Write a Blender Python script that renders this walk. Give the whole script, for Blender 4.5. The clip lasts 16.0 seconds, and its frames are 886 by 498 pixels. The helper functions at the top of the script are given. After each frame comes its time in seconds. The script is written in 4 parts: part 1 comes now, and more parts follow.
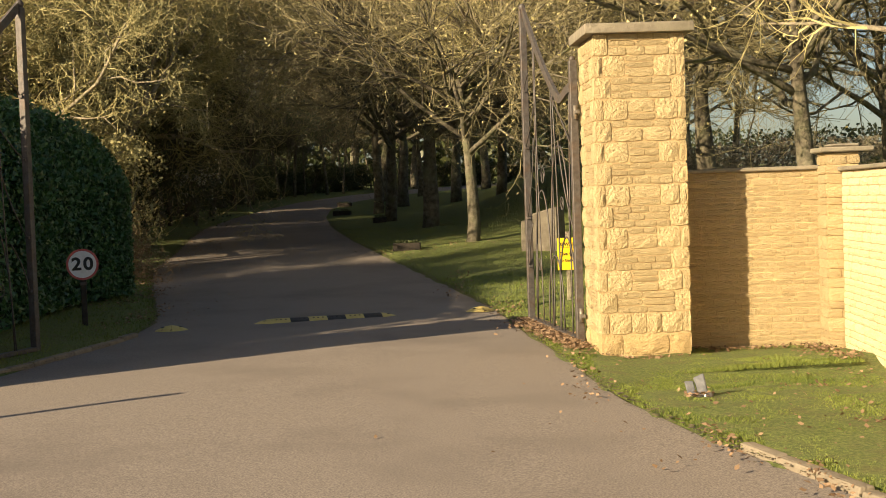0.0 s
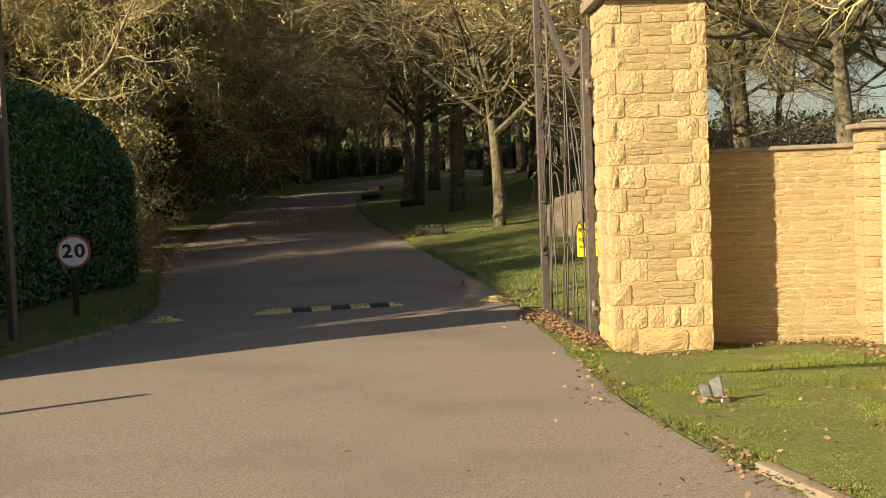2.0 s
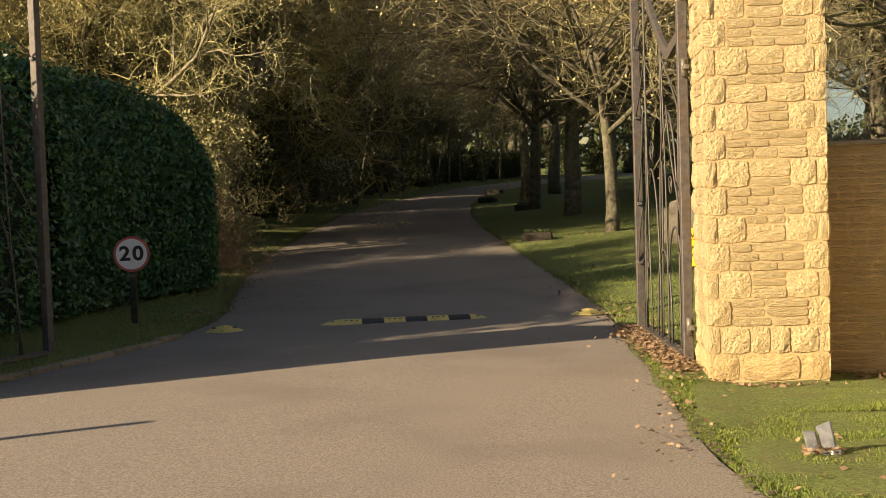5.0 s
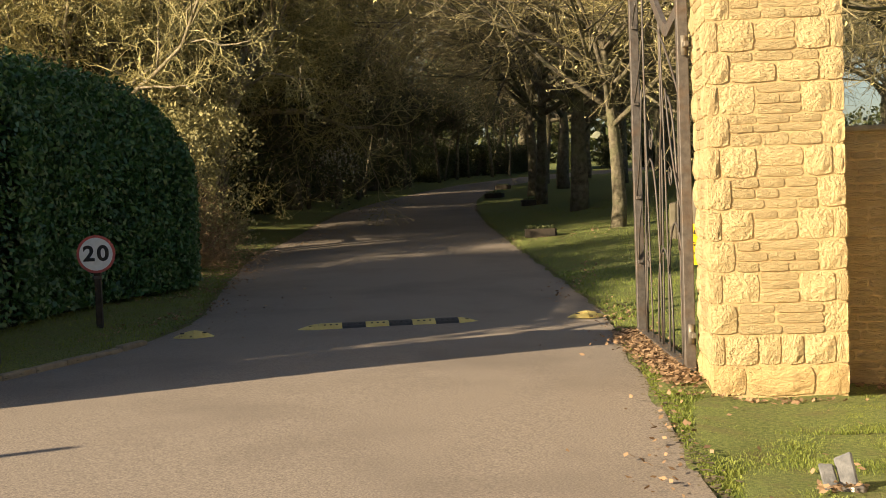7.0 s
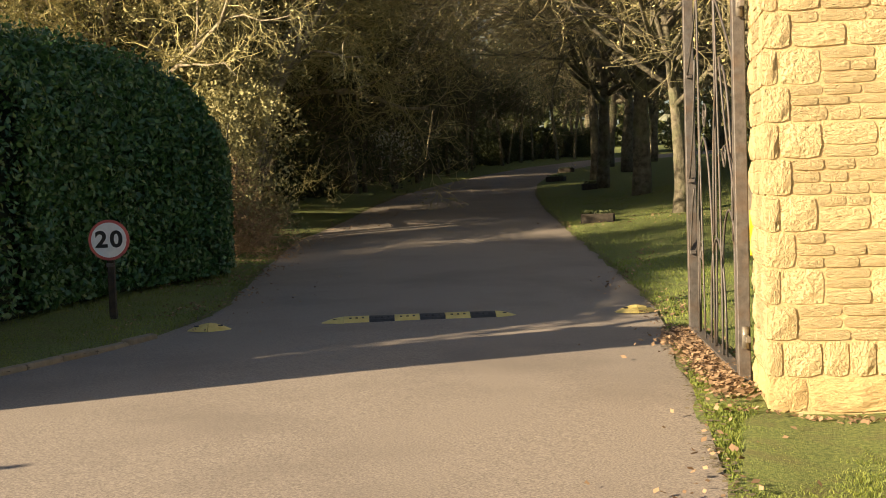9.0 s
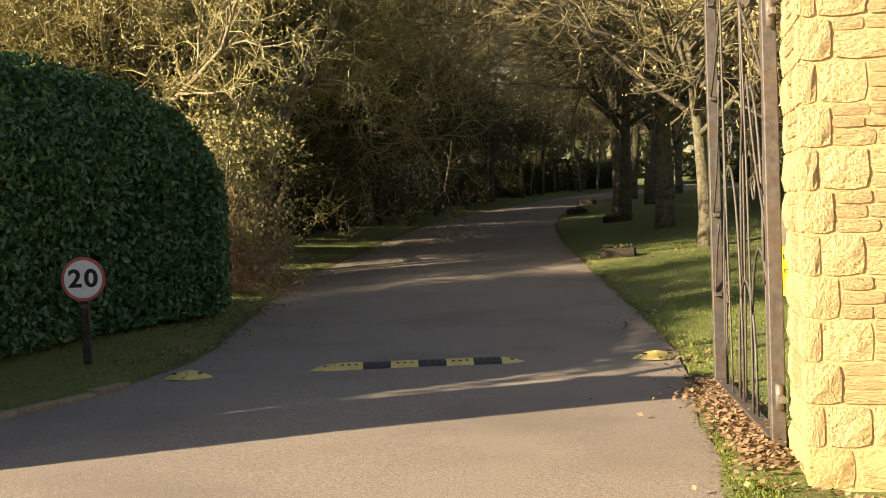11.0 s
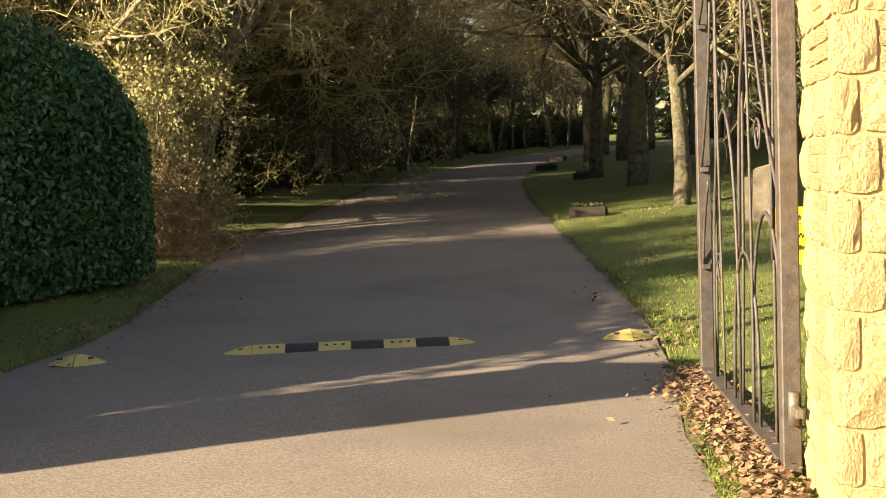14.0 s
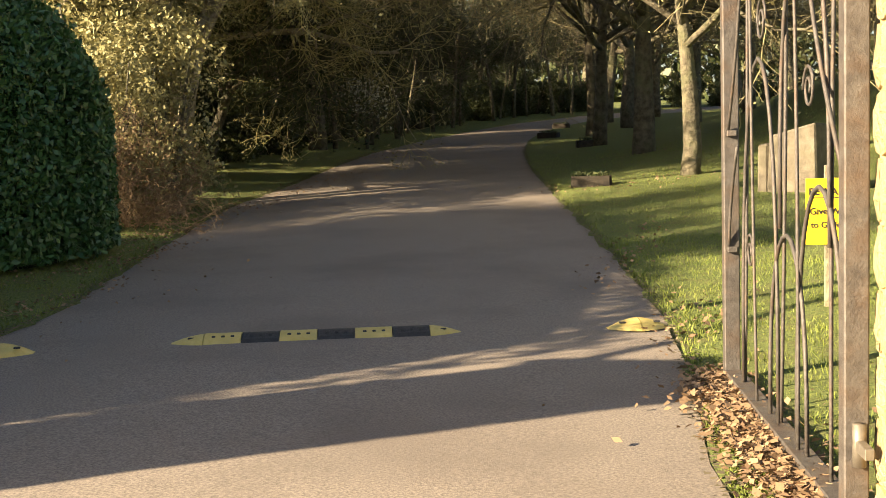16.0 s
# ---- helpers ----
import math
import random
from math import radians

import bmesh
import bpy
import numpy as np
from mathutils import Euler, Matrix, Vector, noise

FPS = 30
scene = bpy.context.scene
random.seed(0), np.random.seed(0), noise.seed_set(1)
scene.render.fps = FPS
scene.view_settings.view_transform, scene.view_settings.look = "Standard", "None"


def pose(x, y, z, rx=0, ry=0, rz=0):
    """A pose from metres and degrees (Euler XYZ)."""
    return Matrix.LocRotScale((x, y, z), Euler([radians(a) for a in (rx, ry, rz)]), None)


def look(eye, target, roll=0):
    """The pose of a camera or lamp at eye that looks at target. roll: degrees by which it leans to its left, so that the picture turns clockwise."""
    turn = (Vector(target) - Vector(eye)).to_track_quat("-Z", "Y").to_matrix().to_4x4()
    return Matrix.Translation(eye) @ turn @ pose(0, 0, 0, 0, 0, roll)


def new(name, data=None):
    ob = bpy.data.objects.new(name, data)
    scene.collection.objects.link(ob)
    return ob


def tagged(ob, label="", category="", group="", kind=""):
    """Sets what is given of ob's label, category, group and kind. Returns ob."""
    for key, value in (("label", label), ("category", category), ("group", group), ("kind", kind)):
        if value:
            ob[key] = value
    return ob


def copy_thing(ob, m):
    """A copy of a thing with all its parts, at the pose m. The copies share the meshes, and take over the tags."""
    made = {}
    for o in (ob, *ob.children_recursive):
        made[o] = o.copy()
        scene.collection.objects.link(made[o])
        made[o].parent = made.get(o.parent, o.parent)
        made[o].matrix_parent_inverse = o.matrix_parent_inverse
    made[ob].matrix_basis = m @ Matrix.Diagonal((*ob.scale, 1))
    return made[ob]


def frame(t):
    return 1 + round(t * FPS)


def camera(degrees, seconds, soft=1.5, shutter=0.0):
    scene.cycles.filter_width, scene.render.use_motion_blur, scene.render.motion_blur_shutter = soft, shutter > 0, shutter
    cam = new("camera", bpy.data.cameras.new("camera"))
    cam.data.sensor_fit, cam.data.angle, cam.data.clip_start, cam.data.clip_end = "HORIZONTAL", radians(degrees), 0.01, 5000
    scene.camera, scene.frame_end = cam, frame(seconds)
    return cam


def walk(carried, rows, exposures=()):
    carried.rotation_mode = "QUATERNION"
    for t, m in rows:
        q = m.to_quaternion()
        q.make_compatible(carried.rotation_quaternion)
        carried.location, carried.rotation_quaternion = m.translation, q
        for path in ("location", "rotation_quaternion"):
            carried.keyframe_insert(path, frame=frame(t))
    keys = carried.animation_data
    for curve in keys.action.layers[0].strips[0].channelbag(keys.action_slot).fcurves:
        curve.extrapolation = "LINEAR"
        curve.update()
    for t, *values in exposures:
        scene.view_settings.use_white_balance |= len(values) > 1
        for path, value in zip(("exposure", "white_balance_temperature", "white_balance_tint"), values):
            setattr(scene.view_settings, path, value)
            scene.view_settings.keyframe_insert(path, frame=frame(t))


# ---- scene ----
cam = camera(39.0, 16.0, soft=0.9)
# seconds, x, y, z, yaw, pitch, roll
PATH = [
    (0, 0.000, 0.000, 1.700, 4.04, -2.25, 1.98),
    (0.5, 0.123, 0.261, 1.688, 5.59, -3.80, 2.51),
    (1, 0.189, 0.495, 1.668, 3.03, -3.59, 2.18),
    (1.5, 0.221, 0.812, 1.671, 3.28, -2.33, 2.44),
    (2, 0.341, 1.110, 1.672, 5.93, -2.93, 2.13),
    (2.5, 0.347, 1.416, 1.650, 3.99, -2.88, 1.46),
    (3, 0.402, 1.696, 1.637, 5.17, -2.40, 2.04),
    (3.5, 0.497, 1.957, 1.639, 7.99, -2.69, 2.10),
    (4, 0.506, 2.285, 1.623, 7.16, -2.02, 1.63),
    (4.5, 0.611, 2.568, 1.600, 10.43, -2.09, 1.84),
    (4.7, 0.664, 2.684, 1.593, 11.82, -2.52, 1.67),
    (6.8, 0.783, 3.897, 1.564, 12.34, -2.41, 2.01),
    (7, 0.792, 4.009, 1.556, 12.62, -2.67, 2.05),
    (7.5, 0.847, 4.354, 1.547, 13.32, -3.69, 1.82),
    (8, 0.808, 4.636, 1.541, 12.11, -3.03, 2.04),
    (8.5, 0.851, 4.911, 1.532, 14.53, -2.68, 2.69),
    (9, 0.877, 5.221, 1.533, 15.78, -3.32, 1.91),
    (9.2, 0.847, 5.351, 1.521, 15.45, -3.16, 1.84),
    (11.3, 0.791, 6.541, 1.549, 17.07, -1.79, 1.92),
    (11.5, 0.787, 6.658, 1.559, 16.87, -1.94, 1.65),
    (12, 0.680, 6.959, 1.543, 14.80, -2.26, 1.19),
    (12.5, 0.654, 7.262, 1.528, 16.25, -2.76, 1.74),
    (13, 0.631, 7.570, 1.527, 16.10, -3.32, 1.30),
    (13.5, 0.540, 7.888, 1.528, 13.84, -3.28, 1.60),
    (14, 0.532, 8.219, 1.506, 15.62, -3.82, 1.97),
    (14.5, 0.487, 8.538, 1.488, 15.16, -4.67, 1.14),
    (15, 0.421, 8.908, 1.494, 15.13, -4.14, 1.48),
    (15.5, 0.431, 9.194, 1.494, 16.96, -4.55, 1.59),
    (16, 0.315, 9.570, 1.466, 15.76, -5.29, 1.66),
]
EXPOSURE = [(0.0, 1.0), (4.5, 1.0), (7.0, 1.22), (9.0, 1.42), (11.5, 1.62), (12.5, 1.68), (14.5, 1.82), (16.0, 1.98)]
walk(cam, [(t, pose(x, y, z, 90 + pitch, roll, yaw)) for t, x, y, z, yaw, pitch, roll in PATH], EXPOSURE)

# ---- light ----
SUN_DIR = Vector((0.757, 0.653, -0.385)).normalized()   # the way the sunlight travels
world = bpy.data.worlds.new("sky")
scene.world = world
world.use_nodes = True
wn = world.node_tree
sky = wn.nodes.new("ShaderNodeTexSky")
sky.sky_type, sky.sun_disc = "NISHITA", False
sky.sun_elevation, sky.sun_rotation = math.asin(-SUN_DIR.z), math.atan2(-SUN_DIR.x, -SUN_DIR.y)
sky.air_density, sky.dust_density = 1.0, 1.5
wn.links.new(sky.outputs[0], wn.nodes["Background"].inputs[0])
wn.nodes["Background"].inputs[1].default_value = 0.051
sun = new("sun", bpy.data.lights.new("sun", "SUN"))
sun.data.energy, sun.data.angle, sun.data.color = 6.0, radians(0.5), (1.0, 0.80, 0.52)
sun.matrix_world = look((0, 0, 40), Vector((0, 0, 40)) + SUN_DIR)


# ---- materials ----
def surface(name, dark, light, scale, rough=0.85, fine=0.0, bump=0.0, bump_scale=None, stain=None, stain_scale=0.7,
            metal=0.0, random_mix=0.0, translucent=0.0, island=0.0, spec=0.4, stain_amount=0.5, disp_dist=0.02):
    m = bpy.data.materials.new(name)
    m.use_nodes = True
    nt = m.node_tree
    nd, lk = nt.nodes, nt.links
    b = nd["Principled BSDF"]
    tc, oi = nd.new("ShaderNodeTexCoord"), nd.new("ShaderNodeObjectInfo")
    off = nd.new("ShaderNodeVectorMath")
    off.operation = "MULTIPLY_ADD"
    lk.new(oi.outputs["Random"], off.inputs[0])
    off.inputs[1].default_value = (37.0, 53.0, 71.0)
    lk.new(tc.outputs["Object"], off.inputs[2])
    pos = off.outputs[0]

    def tex(sc, detail=5.0):
        n = nd.new("ShaderNodeTexNoise")
        n.inputs["Scale"].default_value, n.inputs["Detail"].default_value = sc, detail
        n.inputs["Roughness"].default_value = 0.62
        lk.new(pos, n.inputs["Vector"])
        return n.outputs["Fac"]

    def mix(fac, a, c):
        n = nd.new("ShaderNodeMix")
        n.data_type = "RGBA"
        for s, v in ((n.inputs[0], fac), (n.inputs[6], a), (n.inputs[7], c)):
            if isinstance(v, (int, float)):
                s.default_value = v
            elif isinstance(v, tuple):
                s.default_value = (*v, 1)
            else:
                lk.new(v, s)
        return n.outputs[2]

    def spread(fac, lo, hi):
        n = nd.new("ShaderNodeMapRange")
        n.inputs[1].default_value, n.inputs[2].default_value = lo, hi
        lk.new(fac, n.inputs[0])
        return n.outputs[0]

    fac = spread(tex(scale), 0.33, 0.67)
    if random_mix or island:
        g = nd.new("ShaderNodeNewGeometry")
        src = oi.outputs["Random"] if random_mix else g.outputs["Random Per Island"]
        n = nd.new("ShaderNodeMix")
        n.inputs[0].default_value = random_mix or island
        lk.new(fac, n.inputs[2])
        lk.new(src, n.inputs[3])
        fac = n.outputs[0]
    col = mix(fac, dark, light)
    if stain:
        n = nd.new("ShaderNodeMath")
        n.operation = "MULTIPLY"
        lk.new(spread(tex(stain_scale, 3.0), 0.48, 0.72), n.inputs[0])
        n.inputs[1].default_value = stain_amount
        col = mix(n.outputs[0], col, stain)
    lk.new(col, b.inputs["Base Color"])
    b.inputs["Roughness"].default_value, b.inputs["Metallic"].default_value = rough, metal
    b.inputs["Specular IOR Level"].default_value = spec
    if bump:
        bn = nd.new("ShaderNodeBump")
        bn.inputs["Strength"].default_value, bn.inputs["Distance"].default_value = bump, disp_dist
        lk.new(tex(bump_scale or scale * 3, 6.0), bn.inputs["Height"])
        lk.new(bn.outputs[0], b.inputs["Normal"])
    if translucent:
        tr, ms = nd.new("ShaderNodeBsdfTranslucent"), nd.new("ShaderNodeMixShader")
        lk.new(col, tr.inputs[0])
        ms.inputs[0].default_value = translucent
        lk.new(b.outputs[0], ms.inputs[1])
        lk.new(tr.outputs[0], ms.inputs[2])
        lk.new(ms.outputs[0], nd["Material Output"].inputs[0])
    return m


M = dict(
    asphalt=surface("asphalt", (0.13, 0.110, 0.095), (0.335, 0.282, 0.235), 75, 0.86, bump=0.4, bump_scale=120, stain=(0.15, 0.124, 0.105), stain_scale=0.45, stain_amount=0.7, disp_dist=0.006),
    soil=surface("grass_soil", (0.062, 0.088, 0.020), (0.195, 0.225, 0.058), 38.0, 0.95, bump=1.0, bump_scale=60, stain=(0.13, 0.10, 0.045), stain_scale=4.0, stain_amount=0.55),
    grass=surface("grass_blades", (0.070, 0.115, 0.020), (0.29, 0.32, 0.065), 0.8, 0.7, island=0.6, translucent=0.25),
    stone=surface("rock_faced_stone", (0.535, 0.405, 0.21), (0.655, 0.51, 0.28), 9, 0.92, bump=1.0, bump_scale=8, stain=(0.40, 0.295, 0.15), stain_scale=5, stain_amount=0.35, random_mix=0.4, disp_dist=0.06),
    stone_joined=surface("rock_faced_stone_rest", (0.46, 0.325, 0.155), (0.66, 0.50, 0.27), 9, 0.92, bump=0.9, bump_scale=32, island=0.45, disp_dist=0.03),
    # lighter copy of the ochre stone: sunlight put into the colour
    stone_sunlit=surface("sunlit_stone", (0.60, 0.47, 0.27), (0.80, 0.67, 0.43), 9, 0.92, bump=0.8, bump_scale=8, stain=(0.5, 0.38, 0.2), stain_scale=3, random_mix=0.3, disp_dist=0.03),
    stone_base=surface("darker_base_stone", (0.40, 0.28, 0.125), (0.55, 0.40, 0.20), 9, 0.93, bump=0.8, bump_scale=12, stain=(0.27, 0.20, 0.10), stain_scale=4, stain_amount=0.6, random_mix=0.3, disp_dist=0.03),
    mortar=surface("mortar", (0.40, 0.29, 0.145), (0.52, 0.385, 0.20), 14, 0.95, bump=0.6, bump_scale=60),
    coping=surface("concrete_coping", (0.17, 0.145, 0.105), (0.30, 0.26, 0.19), 6, 0.93, bump=0.6, bump_scale=40, stain=(0.11, 0.11, 0.06), stain_scale=3),
    iron=surface("weathered_iron", (0.070, 0.060, 0.055), (0.125, 0.112, 0.102), 20, 0.55, bump=0.3, bump_scale=80, stain=(0.13, 0.075, 0.04), stain_scale=6, metal=0.25),
    yellow=surface("yellow_rubber", (0.52, 0.40, 0.11), (0.68, 0.55, 0.20), 14, 0.6, bump=0.35, bump_scale=90, stain=(0.35, 0.27, 0.09), stain_scale=7),
    black=surface("black_rubber", (0.022, 0.022, 0.022), (0.05, 0.048, 0.046), 18, 0.65, bump=0.35, bump_scale=90),
    sign_yellow=surface("yellow_sign_sheet", (0.82, 0.53, 0.012), (0.86, 0.58, 0.018), 5, 0.5),
    sign_white=surface("white_sign_sheet", (0.82, 0.82, 0.83), (0.88, 0.88, 0.88), 5, 0.35, stain=(0.62, 0.62, 0.60), stain_scale=9),
    sign_red=surface("red_sign_sheet", (0.46, 0.085, 0.085), (0.56, 0.13, 0.12), 8, 0.35),
    ink=surface("black_lettering", (0.012, 0.012, 0.014), (0.02, 0.02, 0.022), 9, 0.5),
    post_wood=surface("dark_timber", (0.024, 0.019, 0.015), (0.058, 0.045, 0.032), 12, 0.85, bump=0.5, bump_scale=40),
    bark=surface("grey_green_bark", (0.065, 0.054, 0.037), (0.20, 0.172, 0.12), 7, 0.95, bump=1.0, bump_scale=16, stain=(0.15, 0.165, 0.075), stain_scale=2.2, disp_dist=0.05),
    pale_bark=surface("pale_bark", (0.16, 0.13, 0.09), (0.40, 0.34, 0.24), 7, 0.95, bump=1.0, bump_scale=16, stain=(0.2, 0.2, 0.1), stain_scale=2.2, disp_dist=0.05),
    twig=surface("winter_twigs", (0.135, 0.115, 0.06), (0.34, 0.29, 0.155), 1.2, 0.9, island=0.7),
    twig_yellow=surface("lichened_twigs", (0.28, 0.24, 0.10), (0.60, 0.52, 0.25), 1.2, 0.9, island=0.7),
    bramble=surface("dead_bramble", (0.17, 0.105, 0.06), (0.42, 0.29, 0.16), 2.0, 0.9, island=0.7),
    laurel=surface("laurel_leaves", (0.028, 0.078, 0.024), (0.084, 0.175, 0.050), 1.0, 0.35, island=0.7, translucent=0.12, spec=0.5),
    hedge_shade=surface("hedge_inner_shade", (0.008, 0.014, 0.006), (0.016, 0.024, 0.010), 3.0, 0.95),
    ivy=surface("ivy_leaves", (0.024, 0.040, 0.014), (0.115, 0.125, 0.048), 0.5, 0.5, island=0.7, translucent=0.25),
    # sunlight put into the colour: brighter, yellower leaves than the ivy
    leaf_sunlit=surface("sunlit_scrub_leaves", (0.13, 0.125, 0.05), (0.46, 0.41, 0.19), 0.5, 0.6, island=0.7, translucent=0.2),
    glint_leaf=surface("glint_leaves", (0.45, 0.42, 0.32), (0.75, 0.72, 0.60), 3.0, 0.4, island=0.6, translucent=0.2),
    litter=surface("fallen_leaves", (0.13, 0.080, 0.045), (0.40, 0.265, 0.155), 2.0, 0.85, island=0.75, translucent=0.1),
    dirt=surface("edge_soil", (0.07, 0.058, 0.038), (0.19, 0.155, 0.085), 2.0, 0.95, island=0.8),
    grey=surface("grey_broken_slate", (0.085, 0.087, 0.095), (0.18, 0.18, 0.19), 14, 0.7, bump=0.4, bump_scale=50),
    white=surface("white_paint", (0.74, 0.73, 0.70), (0.82, 0.81, 0.78), 9, 0.6),
    monument=surface("weathered_limestone", (0.10, 0.084, 0.06), (0.19, 0.162, 0.12), 5, 0.95, bump=0.7, bump_scale=30, stain=(0.16, 0.15, 0.09), stain_scale=2),
    kerb=surface("kerb_stone", (0.17, 0.14, 0.10), (0.30, 0.25, 0.18), 8, 0.95, bump=0.6, bump_scale=40, random_mix=0.4),
    steel=surface("galvanised_steel", (0.15, 0.13, 0.105), (0.25, 0.22, 0.18), 20, 0.5, metal=0.5),
)


# ---- builders ----
def mesh_of(name, verts, faces, smooth=False):
    me = bpy.data.meshes.new(name)
    me.from_pydata([tuple(v) for v in verts], [], faces)
    if smooth:
        me.polygons.foreach_set("use_smooth", [True] * len(me.polygons))
    me.update()
    return me


def quads_of(name, verts):
    """Verts as (n, 4, 3): one free quad each."""
    n = len(verts)
    me = bpy.data.meshes.new(name)
    me.vertices.add(n * 4)
    me.vertices.foreach_set("co", np.asarray(verts, dtype=np.float32).ravel())
    me.loops.add(n * 4)
    me.loops.foreach_set("vertex_index", np.arange(n * 4, dtype=np.int32))
    me.polygons.add(n)
    me.polygons.foreach_set("loop_start", np.arange(0, n * 4, 4, dtype=np.int32))
    me.update(calc_edges=True)
    me.validate()
    return me


def part(name, mesh, material, parent=None, label="", at=None):
    if isinstance(mesh, bmesh.types.BMesh):
        me = bpy.data.meshes.new(name)
        mesh.to_mesh(me)
        mesh.free()
        mesh = me
    if not mesh.materials:
        mesh.materials.append(material)
    ob = new(name, mesh)
    ob.parent = parent
    if at is not None:
        ob.matrix_local = at
    if label:
        ob["label"] = label
    return ob


def thing(name, at, label, category, group="", kind=""):
    ob = new(name)
    ob.empty_display_size = 0.2
    ob.matrix_world = at
    return tagged(ob, label, category, group, kind)


def box_bm(x0, x1, y0, y1, z0, z1, bevel=0.0, bm=None, segs=1):
    bm = bm or bmesh.new()
    r = bmesh.ops.create_cube(bm, size=1.0, matrix=Matrix.LocRotScale(((x0 + x1) / 2, (y0 + y1) / 2, (z0 + z1) / 2), None, (x1 - x0, y1 - y0, z1 - z0)))
    if bevel:
        es = list({e for v in r["verts"] for e in v.link_edges})
        bmesh.ops.bevel(bm, geom=es, offset=bevel, segments=segs, affect="EDGES", profile=0.6)
    return bm


def roughen(bm, amount, scale=3.0, seed=0):
    for v in bm.verts:
        p = v.co * scale + Vector((seed * 7.3, seed * 3.1, 0))
        v.co += noise.noise_vector(p) * amount
    return bm


def tube(verts, faces, pts, r0, r1, sides):
    """Append a tapered tube along pts."""
    base = len(verts)
    n = len(pts)
    up = Vector((0.13, 0.21, 0.97))
    for i, p in enumerate(pts):
        d = (pts[min(i + 1, n - 1)] - pts[max(i - 1, 0)])
        d = d.normalized() if d.length > 1e-9 else Vector((0, 0, 1))
        a = d.cross(up)
        if a.length < 0.1:
            a = d.cross(Vector((1, 0, 0)))
        a.normalize()
        b = d.cross(a)
        r = r0 + (r1 - r0) * i / (n - 1)
        for k in range(sides):
            w = 2 * math.pi * k / sides
            verts.append(p + (a * math.cos(w) + b * math.sin(w)) * r)
    for i in range(n - 1):
        for k in range(sides):
            k2 = (k + 1) % sides
            faces.append((base + i * sides + k, base + i * sides + k2, base + (i + 1) * sides + k2, base + (i + 1) * sides + k))
    faces.append(tuple(base + k for k in range(sides))[::-1])
    faces.append(tuple(base + (n - 1) * sides + k for k in range(sides)))


def tube_mesh(name, pts, r, sides=6, r1=None):
    v, f = [], []
    tube(v, f, [Vector(p) for p in pts], r, r if r1 is None else r1, sides)
    return mesh_of(name, v, f, smooth=True)


def leaf_quads(rs, centres, size, size_var=0.4, flat=0.0, aspect=0.55, outward=None, out_mix=0.0):
    """Leaf-shaped quads (n, 4, 3) at centres, turned at random."""
    n = len(centres)
    nor = rs.normal(size=(n, 3))
    nor /= np.linalg.norm(nor, axis=1, keepdims=True)
    if flat:
        nor = nor * (1 - flat) + np.array([0, 0, 1.0]) * flat
    if outward is not None:
        nor = nor * (1 - out_mix) + outward * out_mix
    nor /= np.linalg.norm(nor, axis=1, keepdims=True) + 1e-9
    t = np.cross(nor, rs.normal(size=(n, 3)))
    t /= np.linalg.norm(t, axis=1, keepdims=True) + 1e-9
    b = np.cross(nor, t)
    s = (size * (1 + size_var * rs.uniform(-1, 1, n)))[:, None]
    c = np.asarray(centres)
    bend = nor * s * rs.uniform(-0.25, 0.25, n)[:, None]
    return np.stack([c - t * s, c - b * s * aspect + bend, c + t * s, c + b * s * aspect + bend], axis=1)


def text_mesh(words, size, spacing=1.0, bold=0.018):
    cu = bpy.data.curves.new("lettering", "FONT")
    cu.body, cu.size, cu.align_x, cu.align_y = words, size, "CENTER", "CENTER"
    cu.extrude, cu.space_character, cu.offset = 0.0015, spacing, size * bold
    ob = bpy.data.objects.new("lettering", cu)
    scene.collection.objects.link(ob)
    bpy.context.view_layer.update()
    me = bpy.data.meshes.new_from_object(ob.evaluated_get(bpy.context.evaluated_depsgraph_get()))
    bpy.data.objects.remove(ob)
    bpy.data.curves.remove(cu)
    return me


# ---- the lie of the land ----
RIGHT_EDGE = [(-20, 40), (-1, 40), (0.5, 14), (2.5, 6.5), (4.5, 3.1), (6.9, 1.7), (8.3, 1.25), (10.0, 0.71), (12.86, 0.29), (14.0, 0.13), (16.2, -0.25), (18.2, -0.48), (21.8, -1.35), (27.2, -2.8),
              (37, -5.43), (44.5, -7.2), (51.8, -8.6), (60, -9.7), (69, -9.9), (78, -8.6), (88, -4.5), (100, 3), (120, 16)]
LEFT_EDGE = [(-20, -40), (-1, -40), (1.5, -20), (4.5, -11), (8, -7.2), (11.8, -5.75), (13.5, -5.55), (16.2, -5.35), (18.5, -5.65), (21.1, -6.5), (24, -7.45), (29, -8.95), (33, -9.6), (39.5, -11.0),
             (46, -12.2), (54, -13.0), (63, -13.4), (72, -13.4), (82, -12.0), (92, -8.5), (106, 0), (120, 10)]


def along(table, y):
    return float(np.interp(y, [a for a, _ in table], [b for _, b in table]))


def road_x(table, y):
    """The edge, rounded off."""
    return sum(along(table, y + d) for d in (-1.0, -0.5, 0, 0.5, 1.0)) / 5 if 3 < y < 110 else along(table, y)


def smooth01(v):
    v = min(1.0, max(0.0, v))
    return v * v * (3 - 2 * v)


def base_z(y):
    t = max(0.0, min(y, 140.0) - 17.0)
    return 0.036 * t * t / (t + 4.0)


